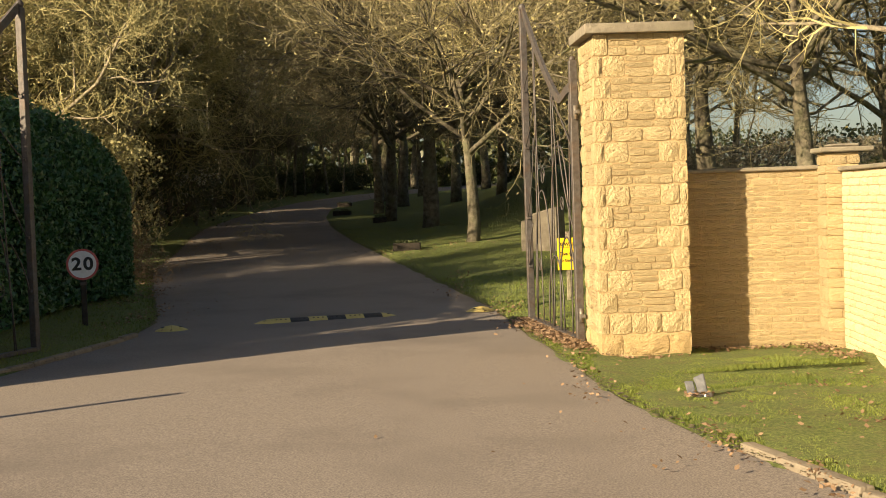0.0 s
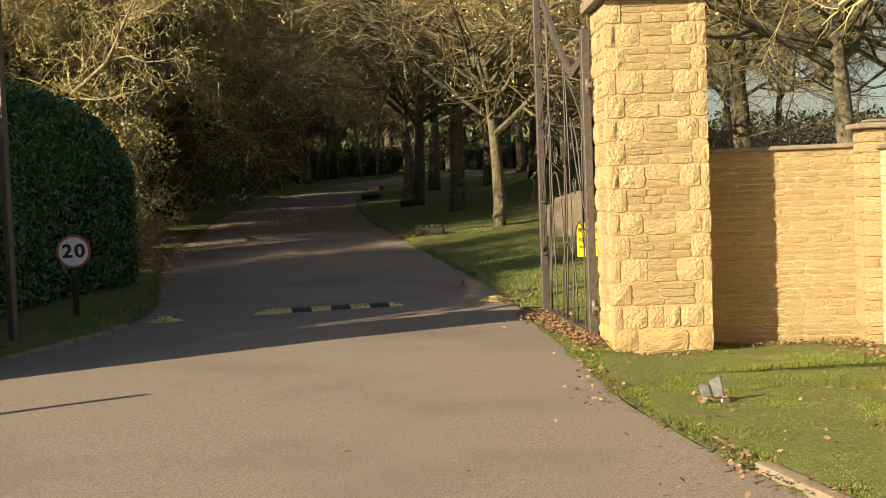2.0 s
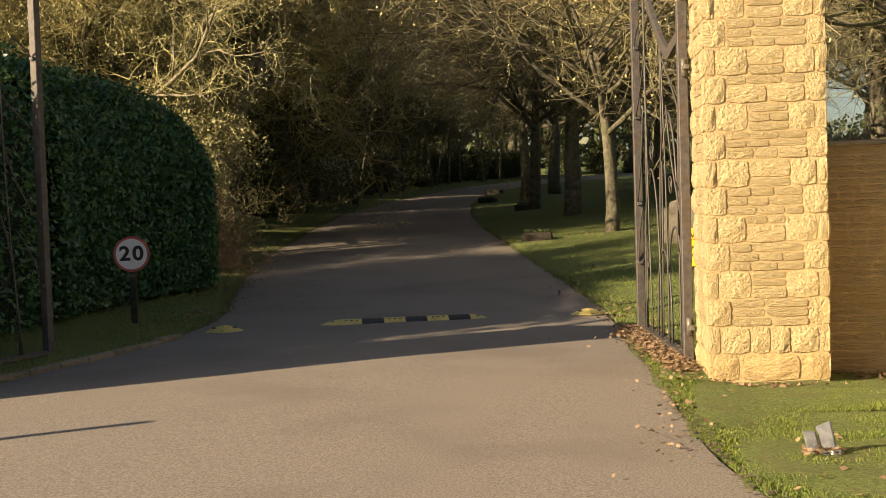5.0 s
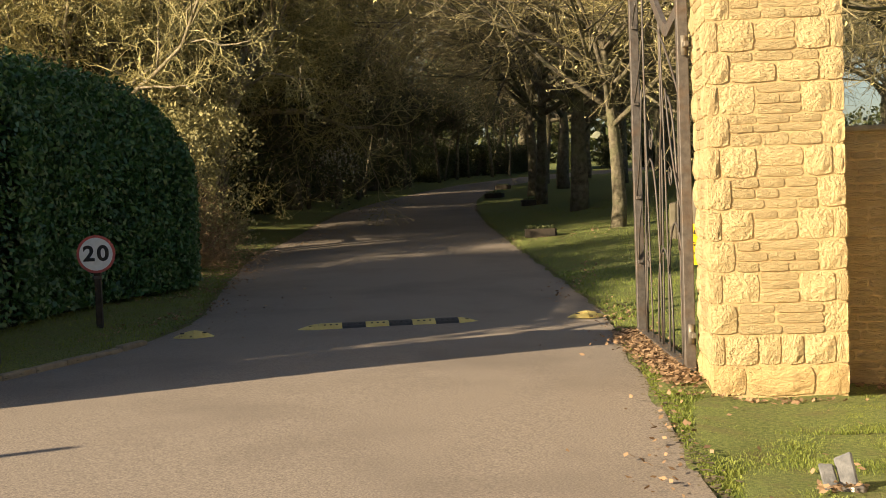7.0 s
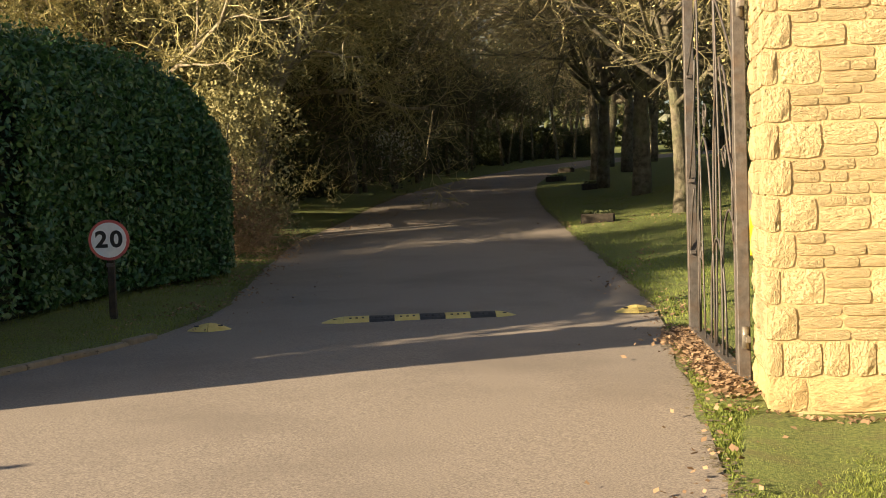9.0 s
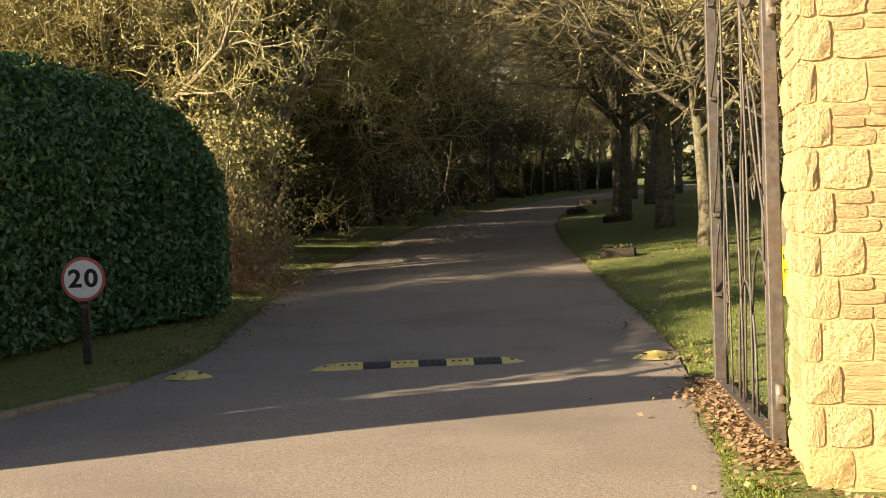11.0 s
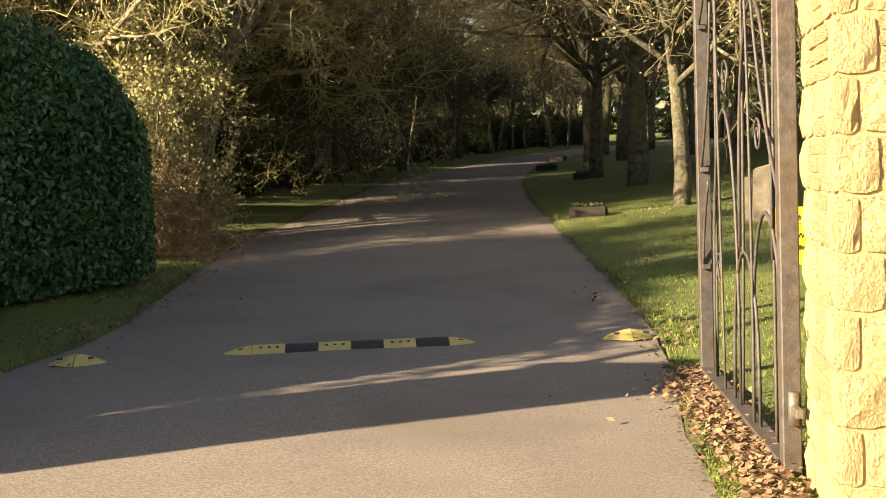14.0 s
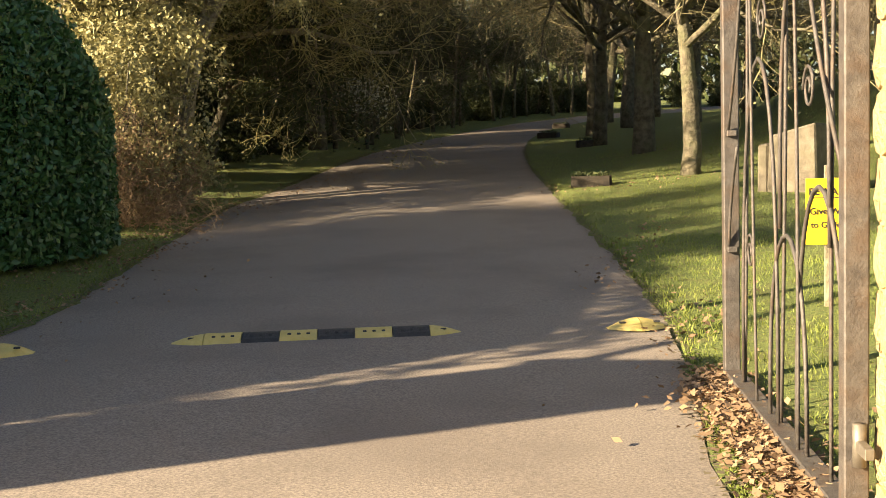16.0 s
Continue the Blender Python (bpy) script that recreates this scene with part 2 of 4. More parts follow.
def land(x, y):
    """Height of the grass."""
    z = base_z(y)
    z += 1.9 * (1 - 0.75 * smooth01((x - 3.0) / 4.0)) * smooth01((x + 4.2) / 7.5) * smooth01((y - 30) / 16) * smooth01((95 - y) / 30)
    if y > 12:
        z += 0.10 * smooth01((x - road_x(RIGHT_EDGE, y)) / 3.0)
        z += 0.16 * smooth01((road_x(LEFT_EDGE, y) - x) / 3.0)
    # the lawn lies a little below the drive
    z -= 0.075 * smooth01((x - 0.45) / 0.7) * smooth01((y - 9.5) / 2.0) * smooth01((16.5 - y) / 1.5)
    z -= 0.07 * smooth01((x - 1.45) / 0.6) * smooth01((y - 12.0) / 1.6) * smooth01((16.5 - y) / 1.5)
    return z


def inside_road(x, y):
    return min(x - road_x(LEFT_EDGE, y), road_x(RIGHT_EDGE, y) - x)


def steps(*spans):
    out = []
    for a, b, d in spans:
        out += list(np.arange(a, b, d))
    return out + [spans[-1][1]]


# ground: one sheet to the horizon
gx = steps((-900, -100, 160), (-100, -30, 10), (-30, -15, 1.5), (-15, 6, 0.3), (6, 20, 1.4), (20, 100, 10), (100, 900, 160))
gy = steps((-600, -60, 90), (-60, 0, 6), (0, 5, 1), (5, 48, 0.35), (48, 120, 2), (120, 200, 10), (200, 1200, 200))
verts, faces = [], []
for y in gy:
    for x in gx:
        d = inside_road(x, y)
        z = land(x, y) + 0.035 - 0.13 * smooth01((d + 0.10) / 0.30)
        if -15 < x < 6 and 5 < y < 48 and d < 0:
            z += 0.022 * noise.noise(Vector((x * 1.1, y * 1.1, 0))) + 0.010 * noise.noise(Vector((x * 4, y * 4, 3)))
        verts.append((x, y, z))
nx = len(gx)
for j in range(len(gy) - 1):
    for i in range(nx - 1):
        a = j * nx + i
        faces.append((a, a + 1, a + nx + 1, a + nx))
tagged(part("ground", mesh_of("ground", verts, faces, True), M["soil"]), "rough grass verge over soil, uneven and mossy", "ground", kind="structure")

# road
verts, faces = [], []
ry = steps((-20, -1, 6), (-1, 5, 0.5), (5, 60, 0.4), (60, 120, 1.5))
cols = 25
for y in ry:
    a, b = road_x(LEFT_EDGE, y) - 0.02, road_x(RIGHT_EDGE, y) + 0.02
    wob = 0.06 if y > 4 else 0
    a += wob * noise.noise(Vector((3.1, y * 0.9, 0)))
    b += wob * noise.noise(Vector((9.1, y * 0.9, 0)))
    for k in range(cols):
        u = k / (cols - 1)
        x = a + (b - a) * u
        z = base_z(y) + 0.03 * math.sin(math.pi * u) * (1 if y > 5 else 0) + 0.006 * noise.noise(Vector((x * 0.7, y * 0.7, 1)))
        verts.append((x, y, z))
for j in range(len(ry) - 1):
    for k in range(cols - 1):
        a = j * cols + k
        faces.append((a, a + 1, a + cols + 1, a + cols))
tagged(part("road", mesh_of("road", verts, faces, True), M["asphalt"]), "worn brownish grey asphalt drive curving uphill", "road", kind="structure")

# ---- kerbs ----
def kerb_run(name, pts, label):
    k = thing(name, pose(0, 0, 0), label, "kerb", kind="structure")
    me = part("kerb_stone", roughen(box_bm(0.003, 0.497, -0.05, 0.05, -0.18, 0.0, 0.025, segs=2), 0.012, 9), M["kerb"], k).data
    bpy.data.objects.remove(k.children[0])
    for (x0, y0), (x1, y1) in zip(pts, pts[1:]):
        d = math.hypot(x1 - x0, y1 - y0)
        n = max(1, round(d / 0.5))
        for i in range(n):
            u = i / n
            x, y = x0 + (x1 - x0) * u, y0 + (y1 - y0) * u
            s = d / n / 0.5
            at = pose(x, y, base_z(y) + 0.055 + random.uniform(-0.008, 0.008), random.uniform(-2, 2), random.uniform(-1, 1), math.degrees(math.atan2(y1 - y0, x1 - x0))) @ Matrix.Diagonal((s, 1, 1, 1))
            part("kerb_stone", me, M["kerb"], k, at=at)
    return k


kerb_run("kerb_entrance", [(3.1, 4.55), (2.28, 5.7), (1.78, 6.9), (1.35, 8.25)], "low weathered kerb stones beside lawn")
kerb_run("kerb_verge", [(-7.3, 8.2), (-5.9, 11.7), (-5.62, 13.5), (-5.42, 15.4), (-5.40, 16.5)], "low mossy kerb stones beside verge")


# ---- rock-faced stonework ----
def stone_mesh(rs, bulge):
    """A unit stone: face in the xz plane at y = 0, pillowed towards -y, 0.06 deep."""
    n = 4
    verts, faces = [], []
    for j in range(n):
        for i in range(n):
            u, w = i / (n - 1), j / (n - 1)
            edge = i in (0, n - 1) or j in (0, n - 1)
            corner = i in (0, n - 1) and j in (0, n - 1)
            cx = 0.055 if corner else 0.0
            x = u + (rs.uniform(-0.02, 0.02) if edge else rs.uniform(-0.06, 0.06)) + (cx if i == 0 else -cx)
            z = w + (rs.uniform(-0.025, 0.025) if edge else rs.uniform(-0.06, 0.06)) + (cx if j == 0 else -cx)
            verts.append((min(1, max(0, x)), 0.0 if edge else -bulge * rs.uniform(0.15, 1.5), min(1, max(0, z))))
    for j in range(n - 1):
        for i in range(n - 1):
            a = j * n + i
            faces.append((a, a + 1, a + n + 1, a + n))
    ring = [i for i in range(n)] + [n * j + n - 1 for j in range(1, n)] + [n * (n - 1) + i for i in range(n - 2, -1, -1)] + [n * j for j in range(n - 2, 0, -1)]
    base = len(verts)
    for r in ring:
        x, y, z = verts[r]
        verts.append((x, 0.05, z))
    m = len(ring)
    for k in range(m):
        k2 = (k + 1) % m
        faces.append((ring[k2], ring[k], base + k, base + k2))
    return verts, faces


rs = np.random.RandomState(5)
STONES = []
for _ in range(10):
    v, f = stone_mesh(rs, 0.013)
    me = mesh_of("stone", v, f)
    me.materials.append(M["stone"])
    STONES.append(me)


# the same stones, brightened to stand for direct sun on the return wall
SUNLIT_STONES = []
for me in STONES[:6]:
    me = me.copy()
    me.materials[0] = M["stone_sunlit"]
    SUNLIT_STONES.append(me)


# bottom course: darker, browner copies of the stones
BASE_STONES = []
for me in STONES[6:]:
    me = me.copy()
    me.materials[0] = M["stone_base"]
    BASE_STONES.append(me)


def lay(parent, boxes, face, gap=0.008, name="stone", stones=None):
    """Stones as parts: boxes (u, z, w, h) on a face given as a matrix (x along, -y outwards)."""
    for u, z, w, h in boxes:
        at = face @ Matrix.LocRotScale((u + gap / 2, -0.012 + random.uniform(-0.004, 0.004), z + gap / 2), None, (w - gap, random.uniform(0.8, 1.2) * min(1.2, max(0.4, h / 0.2)), h - gap))
        part(name, random.choice(stones or STONES), M["stone"], parent, at=at)


def lay_joined(parent, boxes, face, gap=0.008, name="stonework"):
    v, f = [], []
    for u, z, w, h in boxes:
        at = face @ Matrix.LocRotScale((u + gap / 2, -0.012 + random.uniform(-0.004, 0.004), z + gap / 2), None, (w - gap, random.uniform(0.8, 1.2) * min(1.2, max(0.4, h / 0.2)), h - gap))
        me = random.choice(STONES)
        b = len(v)
        v += [at @ q.co for q in me.vertices]
        f += [tuple(b + i for i in p.vertices) for p in me.polygons]
    ob = part(name, mesh_of(name, v, f), M["stone_joined"], parent)
    ob["kind"] = "stuff"


def row(u0, u1, z, h, lo, hi):
    out, u = [], u0
    while u < u1 - 1e-6:
        w = random.uniform(lo, hi)
        if u1 - u - w < lo * 0.7:
            w = u1 - u
        out.append((u, z, w, h))
        u += w
    return out


def pillar_face(width, height, course):
    """Quoins and jumpers that alternate up the face, thin courses between them."""
    out = []
    n = round(height / course)
    for j in range(n):
        z = j * course
        h = course
        if j == 0:
            out += [(0, z, width * 0.25, h), (width * 0.25, z, width * 0.5, h), (width * 0.75, z, width * 0.25, h)]
            continue
        if j % 2:
            e = 0.085 + random.uniform(-0.012, 0.012)
            a, b = 0.24 + random.uniform(-0.03, 0.02), 0.23 + random.uniform(-0.03, 0.03)
            out += [(0, z, e, h), (e, z, a, h), (width - e - b, z, b, h), (width - e, z, e, h)]
            lo, hi = e + a, width - e - b
        else:
            a, b = 0.18 + random.uniform(-0.02, 0.02), 0.18 + random.uniform(-0.02, 0.03)
            out += [(0, z, a, h), (width - b, z, b, h)]
            lo, hi = a, width - b
        if j == 1:
            out += [(lo, z, (hi - lo) / 2, h), ((lo + hi) / 2, z, (hi - lo) / 2, h)]
            continue
        cut = random.choice([(1, 1, 1), (1, 1, 1), (1.3, 0.8, 0.9), (1, 2), (2, 1)])
        t = z
        for c in cut:
            hh = h * c / sum(cut)
            out += row(lo, hi, t, hh, 0.16, 0.34)
            t += hh
    return out


TURN = 7.0


def gate_pillar(x, y, turn, label):
    w, dp, h = 0.97, 0.95, 3.36
    p = thing("gate_pillar", pose(x, y, 0.0, 0, 0, turn), label, "gate pillar", "stone gate pillars")
    part("core", box_bm(0.017, w - 0.017, 0.017, dp - 0.017, -0.25, h), M["mortar"], p, "pale mortar between stones")
    cap = box_bm(-0.085, w + 0.085, -0.085, dp + 0.085, h + 0.002, h + 0.105, 0.012, segs=2)
    part("cap", roughen(cap, 0.004, 6), M["coping"], p, "weathered grey concrete cap slab")
    c = h / 15
    front, side = Matrix.Translation((0, 0.02, 0)), pose(0.02, dp, 0, 0, 0, -90)
    for width, face in ((w, front), (dp, side)):
        boxes = pillar_face(width, h, c)
        lay(p, [b for b in boxes if b[1] > 0.01], face)
        lay(p, [b for b in boxes if b[1] <= 0.01], face, stones=BASE_STONES)
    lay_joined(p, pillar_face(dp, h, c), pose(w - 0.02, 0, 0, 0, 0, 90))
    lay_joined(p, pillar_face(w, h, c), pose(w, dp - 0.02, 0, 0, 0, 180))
    return p


gate_pillar(0.68, 13.14, TURN, "square gate pillar of rock-faced ochre stone beside the drive")
gate_pillar(-7.80, 10.48, 6.0, "square gate pillar of rock-faced ochre stone beside hedge")


def stone_wall(name, a, b, h, label, thick=0.3, parts=True, cop=0.045, stones=None, fine=1.0):
    """A wall from a to b whose right-hand side (seen from a to b) is the coursed face."""
    L = math.hypot(b[0] - a[0], b[1] - a[1])
    at = pose(a[0], a[1], 0, 0, 0, math.degrees(math.atan2(b[1] - a[1], b[0] - a[0])))
    wl = thing(name, at, label, "wall", kind="structure")
    part("core", box_bm(0, L, 0.010, thick, -0.25, h), M["mortar"], wl, "pale mortar between stones")
    part("coping", roughen(box_bm(-0.01, L + 0.01, -0.04, thick + 0.04, h + 0.002, h + cop, 0.010), 0.004, 5), M["coping"], wl, "thin weathered coping slabs")
    boxes, z = [], -0.02
    while z < h - 0.01:
        hh = min(random.choice([0.07, 0.072, 0.075, 0.078, 0.1]) * fine, h - z)
        boxes += row(0, L, z, hh, 0.15 * fine, 0.42 * fine)
        z += hh
    if parts:
        lay(wl, boxes, Matrix.Translation((0, 0.016, 0)), stones=stones)
    else:
        lay_joined(wl, boxes, Matrix.Translation((0, 0.016, 0)))
    return wl


stone_wall("wall_entrance", (1.60, 13.90), (3.20, 13.84), 1.89, "ochre coursed rubble wall with thin coping", fine=0.8)
stone_wall("wall_return", (3.26, 13.45), (3.27, 9.0), 1.86, "sunlit ochre coursed stone wall", parts=True, stones=SUNLIT_STONES)
stone_wall("wall_return_far", (3.27, 9.0), (3.62, 4.9), 1.86, "sunlit ochre coursed stone wall", parts=False)

pier = thing("wall_pier", pose(3.10, 13.46, 0, 0, 0, 0), "slim ochre stone wall pier with capped top", "wall pier")
part("core", box_bm(0.015, 0.345, 0.015, 0.385, -0.2, 2.06), M["mortar"], pier)
z = -0.02
while z < 2.05:
    hh = min(random.choice([0.075, 0.1, 0.15]), 2.06 - z)
    lay(pier, row(0, 0.36, z, hh, 0.14, 0.36), Matrix.Translation((0, 0.012, 0)))
    lay(pier, row(0, 0.40, z, hh, 0.14, 0.36), pose(0.012, 0.40, 0, 0, 0, -90))
    z += hh
part("cap", roughen(box_bm(-0.06, 0.50, -0.05, 0.46, 2.062, 2.115, 0.012), 0.004, 7), M["coping"], pier, "mossy grey cap slab")
bm = box_bm(0.06, 0.38, 0.06, 0.36, 2.112, 2.15, 0.02)
part("cap_step", roughen(bm, 0.006, 7), M["coping"], pier, "mossy mortar mound")


# ---- gate leaves ----
def bar(parent, pts, r=0.0085, name="bar", label=""):
    return part(name, tube_mesh(name, pts, r, 6), M["iron"], parent, label)


def arc3(p, q, bow, n=9, y=0.0):
    out = []
    for i in range(n):
        u = i / (n - 1)
        out.append((p[0] + (q[0] - p[0]) * u + bow * math.sin(math.pi * u), y, p[1] + (q[1] - p[1]) * u))
    return out


def hoop(x0, x1, z0, top, n=15, y=0.0):
    out = []
    for i in range(n):
        w = math.pi * (1 - i / (n - 1))
        out.append(((x0 + x1) / 2 + (x1 - x0) / 2 * math.cos(w), y, z0 + (top - z0) * math.sin(w) ** 0.75))
    return out


def scroll(cx, cz, r, turns=1.6, n=20, flip=1, y=0.0):
    return [(cx + flip * r * (1 - 0.75 * i / n) * math.cos(i / n * turns * 2 * math.pi), y, cz + r * (1 - 0.75 * i / n) * math.sin(i / n * turns * 2 * math.pi)) for i in range(n + 1)]


def gate_leaf(hinge, free, label, mirror=1):
    L = math.hypot(free[0] - hinge[0], free[1] - hinge[1])
    g = thing("gate_leaf", pose(hinge[0], hinge[1], base_z(hinge[1]), 0, 0, math.degrees(math.atan2(free[1] - hinge[1], free[0] - hinge[0]))), label, "gate", "iron gate leaves")
    b = 0.043
    part("hinge_post", box_bm(-b, b, -b, b, -0.05, 3.20, 0.006), M["iron"], g)
    part("free_post", box_bm(L - b, L + b, -b, b, 0.045, 4.16, 0.006), M["iron"], g)
    bm = bmesh.new()
    bmesh.ops.create_uvsphere(bm, u_segments=10, v_segments=6, radius=0.05, matrix=Matrix.Translation((L, 0, 4.20)))
    part("finial", bm, M["iron"], g)
    bm = bmesh.new()
    bmesh.ops.create_uvsphere(bm, u_segments=10, v_segments=6, radius=0.035, matrix=Matrix.Translation((0, 0, 3.215)))
    part("finial", bm, M["iron"], g)
    part("bottom_rail", box_bm(b, L - b, -0.05, 0.05, 0.055, 0.105, 0.005), M["iron"], g)

    def top(x):
        u = min(1.0, max(0.0, (x - b) / (L - 2 * b)))
        return 2.80 + 0.12 * (1 - smooth01(u / 0.3)) + 1.36 * max(0.0, (u - 0.22) / 0.78) ** 1.25

    v, f = [], []
    n = 24
    for i in range(n + 1):
        x = b + (L - 2 * b) * i / n
        z = top(x)
        s = (top(x + 0.01) - top(x - 0.01)) / 0.02
        ln = math.hypot(1, s)
        ox, oz = -s / ln * 0.05, 1 / ln * 0.05
        for yy in (-0.02, 0.02):
            v += [(min(L - b, max(b, x + ox)), yy, z + oz), (min(L - b, max(b, x - ox)), yy, z - oz)]
    for i in range(n):
        a, c = i * 4, i * 4 + 4
        f += [(a, a + 1, c + 1, c), (a + 3, a + 2, c + 2, c + 3), (a + 2, a, c, c + 2), (a + 1, a + 3, c + 3, c + 1)]
    part("top_rail", mesh_of("top_rail", v, f), M["iron"], g, "broad swept top rail")
    # long bowed uprights
    m = 5
    for i in range(m):
        x0 = b + (L - 2 * b) * (i + 0.7) / (m + 0.4)
        x1 = min(L - 0.1, max(0.1, x0 + (0.16 if i % 2 else -0.13)))
        z1 = top(x1) - 0.03
        bar(g, arc3((x0, 0.10), (x1, z1), (0.05 if i % 3 == 0 else -0.06), 12, y=0.012 if i % 2 else -0.012))
    # pointed hoops low and high
    for x0, x1, z0, t in ((0.10, 0.95, 0.10, 1.22), (0.75, 1.55, 0.10, 0.98), (1.35, 2.30, 0.10, 1.78), (0.35, 1.30, 1.0, 2.30)):
        k = L / 2.7
        bar(g, hoop(x0 * k, x1 * k, z0, t, y=0.0), 0.010, "hoop")
    # crossing diagonals
    for p, q, w in (((L - b, 1.42), (L - 0.55, 2.45), -0.08), ((L - b, 0.78), (L - 0.35, 1.35), 0.05), ((b, 1.25), (0.75, 2.35), 0.10), ((b, 2.2), (1.05, 3.0 - 0.12), -0.06), ((L - b, 2.35), (L - 0.7, 2.95), -0.05), ((L - b, 3.1), (L - 0.32, 3.3), 0.04)):
        bar(g, arc3(p, q, w, 9, y=0.018), 0.009, "brace")
    bar(g, scroll(L - 0.62, 0.82, 0.10, flip=mirror), 0.007, "scroll")
    bar(g, scroll(L - 0.95, 1.95, 0.12, flip=-mirror), 0.007, "scroll")
    bar(g, scroll(0.7, 1.6, 0.10, flip=mirror), 0.007, "scroll")
    for z in (0.78, 1.42, 2.35, 3.1):
        part("collar", box_bm(L - b - 0.028, L - b + 0.006, -0.026, 0.026, z - 0.016, z + 0.016, 0.003), M["iron"], g)
    for z in (0.36, 2.62):
        k = part("hinge", tube_mesh("hinge", [(-0.075, 0, z - 0.075), (-0.075, 0, z + 0.075)], 0.024, 10), M["steel"], g, "worn steel hinge barrel")
        part("hinge_arm", box_bm(-0.21, -0.03, -0.016, 0.016, z - 0.02, z + 0.02, 0.003), M["steel"], k)
    return g


gate_leaf((0.500, 14.07), (-0.045, 16.68), "tall open wrought iron gate leaf with bowed bars")
gate_leaf((-6.62, 11.98), (-6.0, 14.6), "tall open wrought iron gate leaf before hedge", -1)

# ---- speed hump ----
HUMP_AT = pose(-3.995, 17.545, base_z(17.9) + 0.018, 0, 0, 19.6)


def hump_profile(n=9, d=0.33, h=0.060):
    return [(-d / 2 + d * i / (n - 1), h * math.sin(math.pi * i / (n - 1)) ** 0.6) for i in range(n)]


def hump_module(w, taper=0):
    """A rubber module w long; taper -1 or 1: an end that falls away to that side."""
    rows = 7 if taper else 2
    prof = hump_profile()
    v, f = [], []
    for i in range(rows):
        u = i / (rows - 1)
        s = 1.0 if not taper else max(0.06, 1 - (u if taper > 0 else 1 - u) ** 1.5)
        for y, z in prof:
            v.append((u * w, y * (0.22 + 0.78 * s if taper else 1), z * s ** 0.8))
    n = len(prof)
    for i in range(rows - 1):
        for k in range(n - 1):
            a = i * n + k
            f.append((a + n, a + n + 1, a + 1, a))
    f += [tuple(range(n)), tuple((rows - 1) * n + k for k in range(n - 1, -1, -1)), tuple(i * n for i in range(rows)), tuple(i * n + n - 1 for i in range(rows - 1, -1, -1))]
    bm = bmesh.new()
    me = mesh_of("module", v, f)
    bm.from_mesh(me)
    bpy.data.meshes.remove(me)
    bmesh.ops.recalc_face_normals(bm, faces=bm.faces[:])
    return bm


def hump_marks(parent, w, y=-0.085, z=0.0495):
    for k in (0.25, 0.5, 0.75):
        bm = box_bm(-0.013, 0.013, -0.011, 0.011, -0.004, 0.003, 0.003)
        part("fixing_hole", bm, M["black"], parent, at=pose(w * k, y, z, 28, 0, 0))


hump = thing("speed_hump", HUMP_AT, "yellow and black rubber speed hump bolted to asphalt", "speed hump")
x = 0.0
for w, kind in ((0.24, "end_l"), (0.268, "y"), (0.268, "b"), (0.268, "y"), (0.268, "b"), (0.268, "y"), (0.268, "b"), (0.24, "end_r")):
    t = {"end_l": -1, "end_r": 1}.get(kind, 0)
    m = part("end_piece" if t else "module", hump_module(w - 0.006, t), M["black"] if kind == "b" else M["yellow"], hump,
             "scuffed black rubber" if kind == "b" else "worn yellow rubber", pose(x, random.uniform(-0.008, 0.008), 0, 0, 0, random.uniform(-0.8, 0.8)))
    if not t:
        hump_marks(m, w)
    else:
        part("fixing_hole", box_bm(-0.022, 0.022, -0.009, 0.009, -0.004, 0.003, 0.003), M["black"], m, at=pose(w * (0.6 if t < 0 else 0.4), -0.06, 0.042, 25, 0, 0))
    x += w
for cx, cy, lab in ((-5.06, 17.06, "yellow rubber hump end pair beside mossy verge"), (-0.80, 18.55, "yellow rubber hump end pair beside grass verge")):
    c = thing("hump_end", pose(cx, cy, base_z(cy) + 0.012, 0, 0, 19.6) @ Matrix.Diagonal((1.1, 1.05, 1.25, 1)), lab, "hump end", "speed hump ends")
    for t in (-1, 1):
        m = part("end_piece", hump_module(0.20, t), M["yellow"], c, at=pose(-0.203 if t < 0 else 0.003, 0, 0))
        part("fixing_hole", box_bm(-0.022, 0.022, -0.009, 0.009, -0.004, 0.003, 0.003), M["black"], m, at=pose(0.09 if t < 0 else 0.11, -0.06, 0.042, 25, 0, 0))

# ---- signs ----
gz = land(-6.43, 17.5) + 0.02
sg = thing("speed_limit_sign", pose(-6.44, 17.48, gz, 0, 0, 17), "round red-rimmed 20 limit sign on dark post", "road sign")
part("post", box_bm(-0.038, 0.038, 0.012, 0.085, -0.2, 0.80 - gz, 0.006), M["post_wood"], sg, "dark timber post")
SZ = 0.955 - gz


def disc(r, y0, y1, seg=48):
    bm = bmesh.new()
    bmesh.ops.create_cone(bm, cap_ends=True, segments=seg, radius1=r, radius2=r, depth=y1 - y0, matrix=Matrix.Translation((0, (y0 + y1) / 2, SZ)) @ pose(0, 0, 0, 90, 0, 0))
    return bm


part("plate", disc(0.225, -0.004, 0.008), M["sign_red"], sg, "red rim")
part("face", disc(0.194, -0.0075, -0.0042), M["sign_white"], sg, "white face")
for digit, dx in (("2", -0.082), ("0", 0.082)):
    num = part("numeral", text_mesh(digit, 0.25, 1.0, 0.03), M["ink"], sg, "black numeral " + digit, pose(dx, -0.0095, SZ, 90, 0, 0))
    num.scale = (1.1, 1.0, 1.0)
part("clamp", box_bm(-0.05, 0.05, 0.006, 0.02, 0.60, 0.64, 0.003), M["iron"], sg)

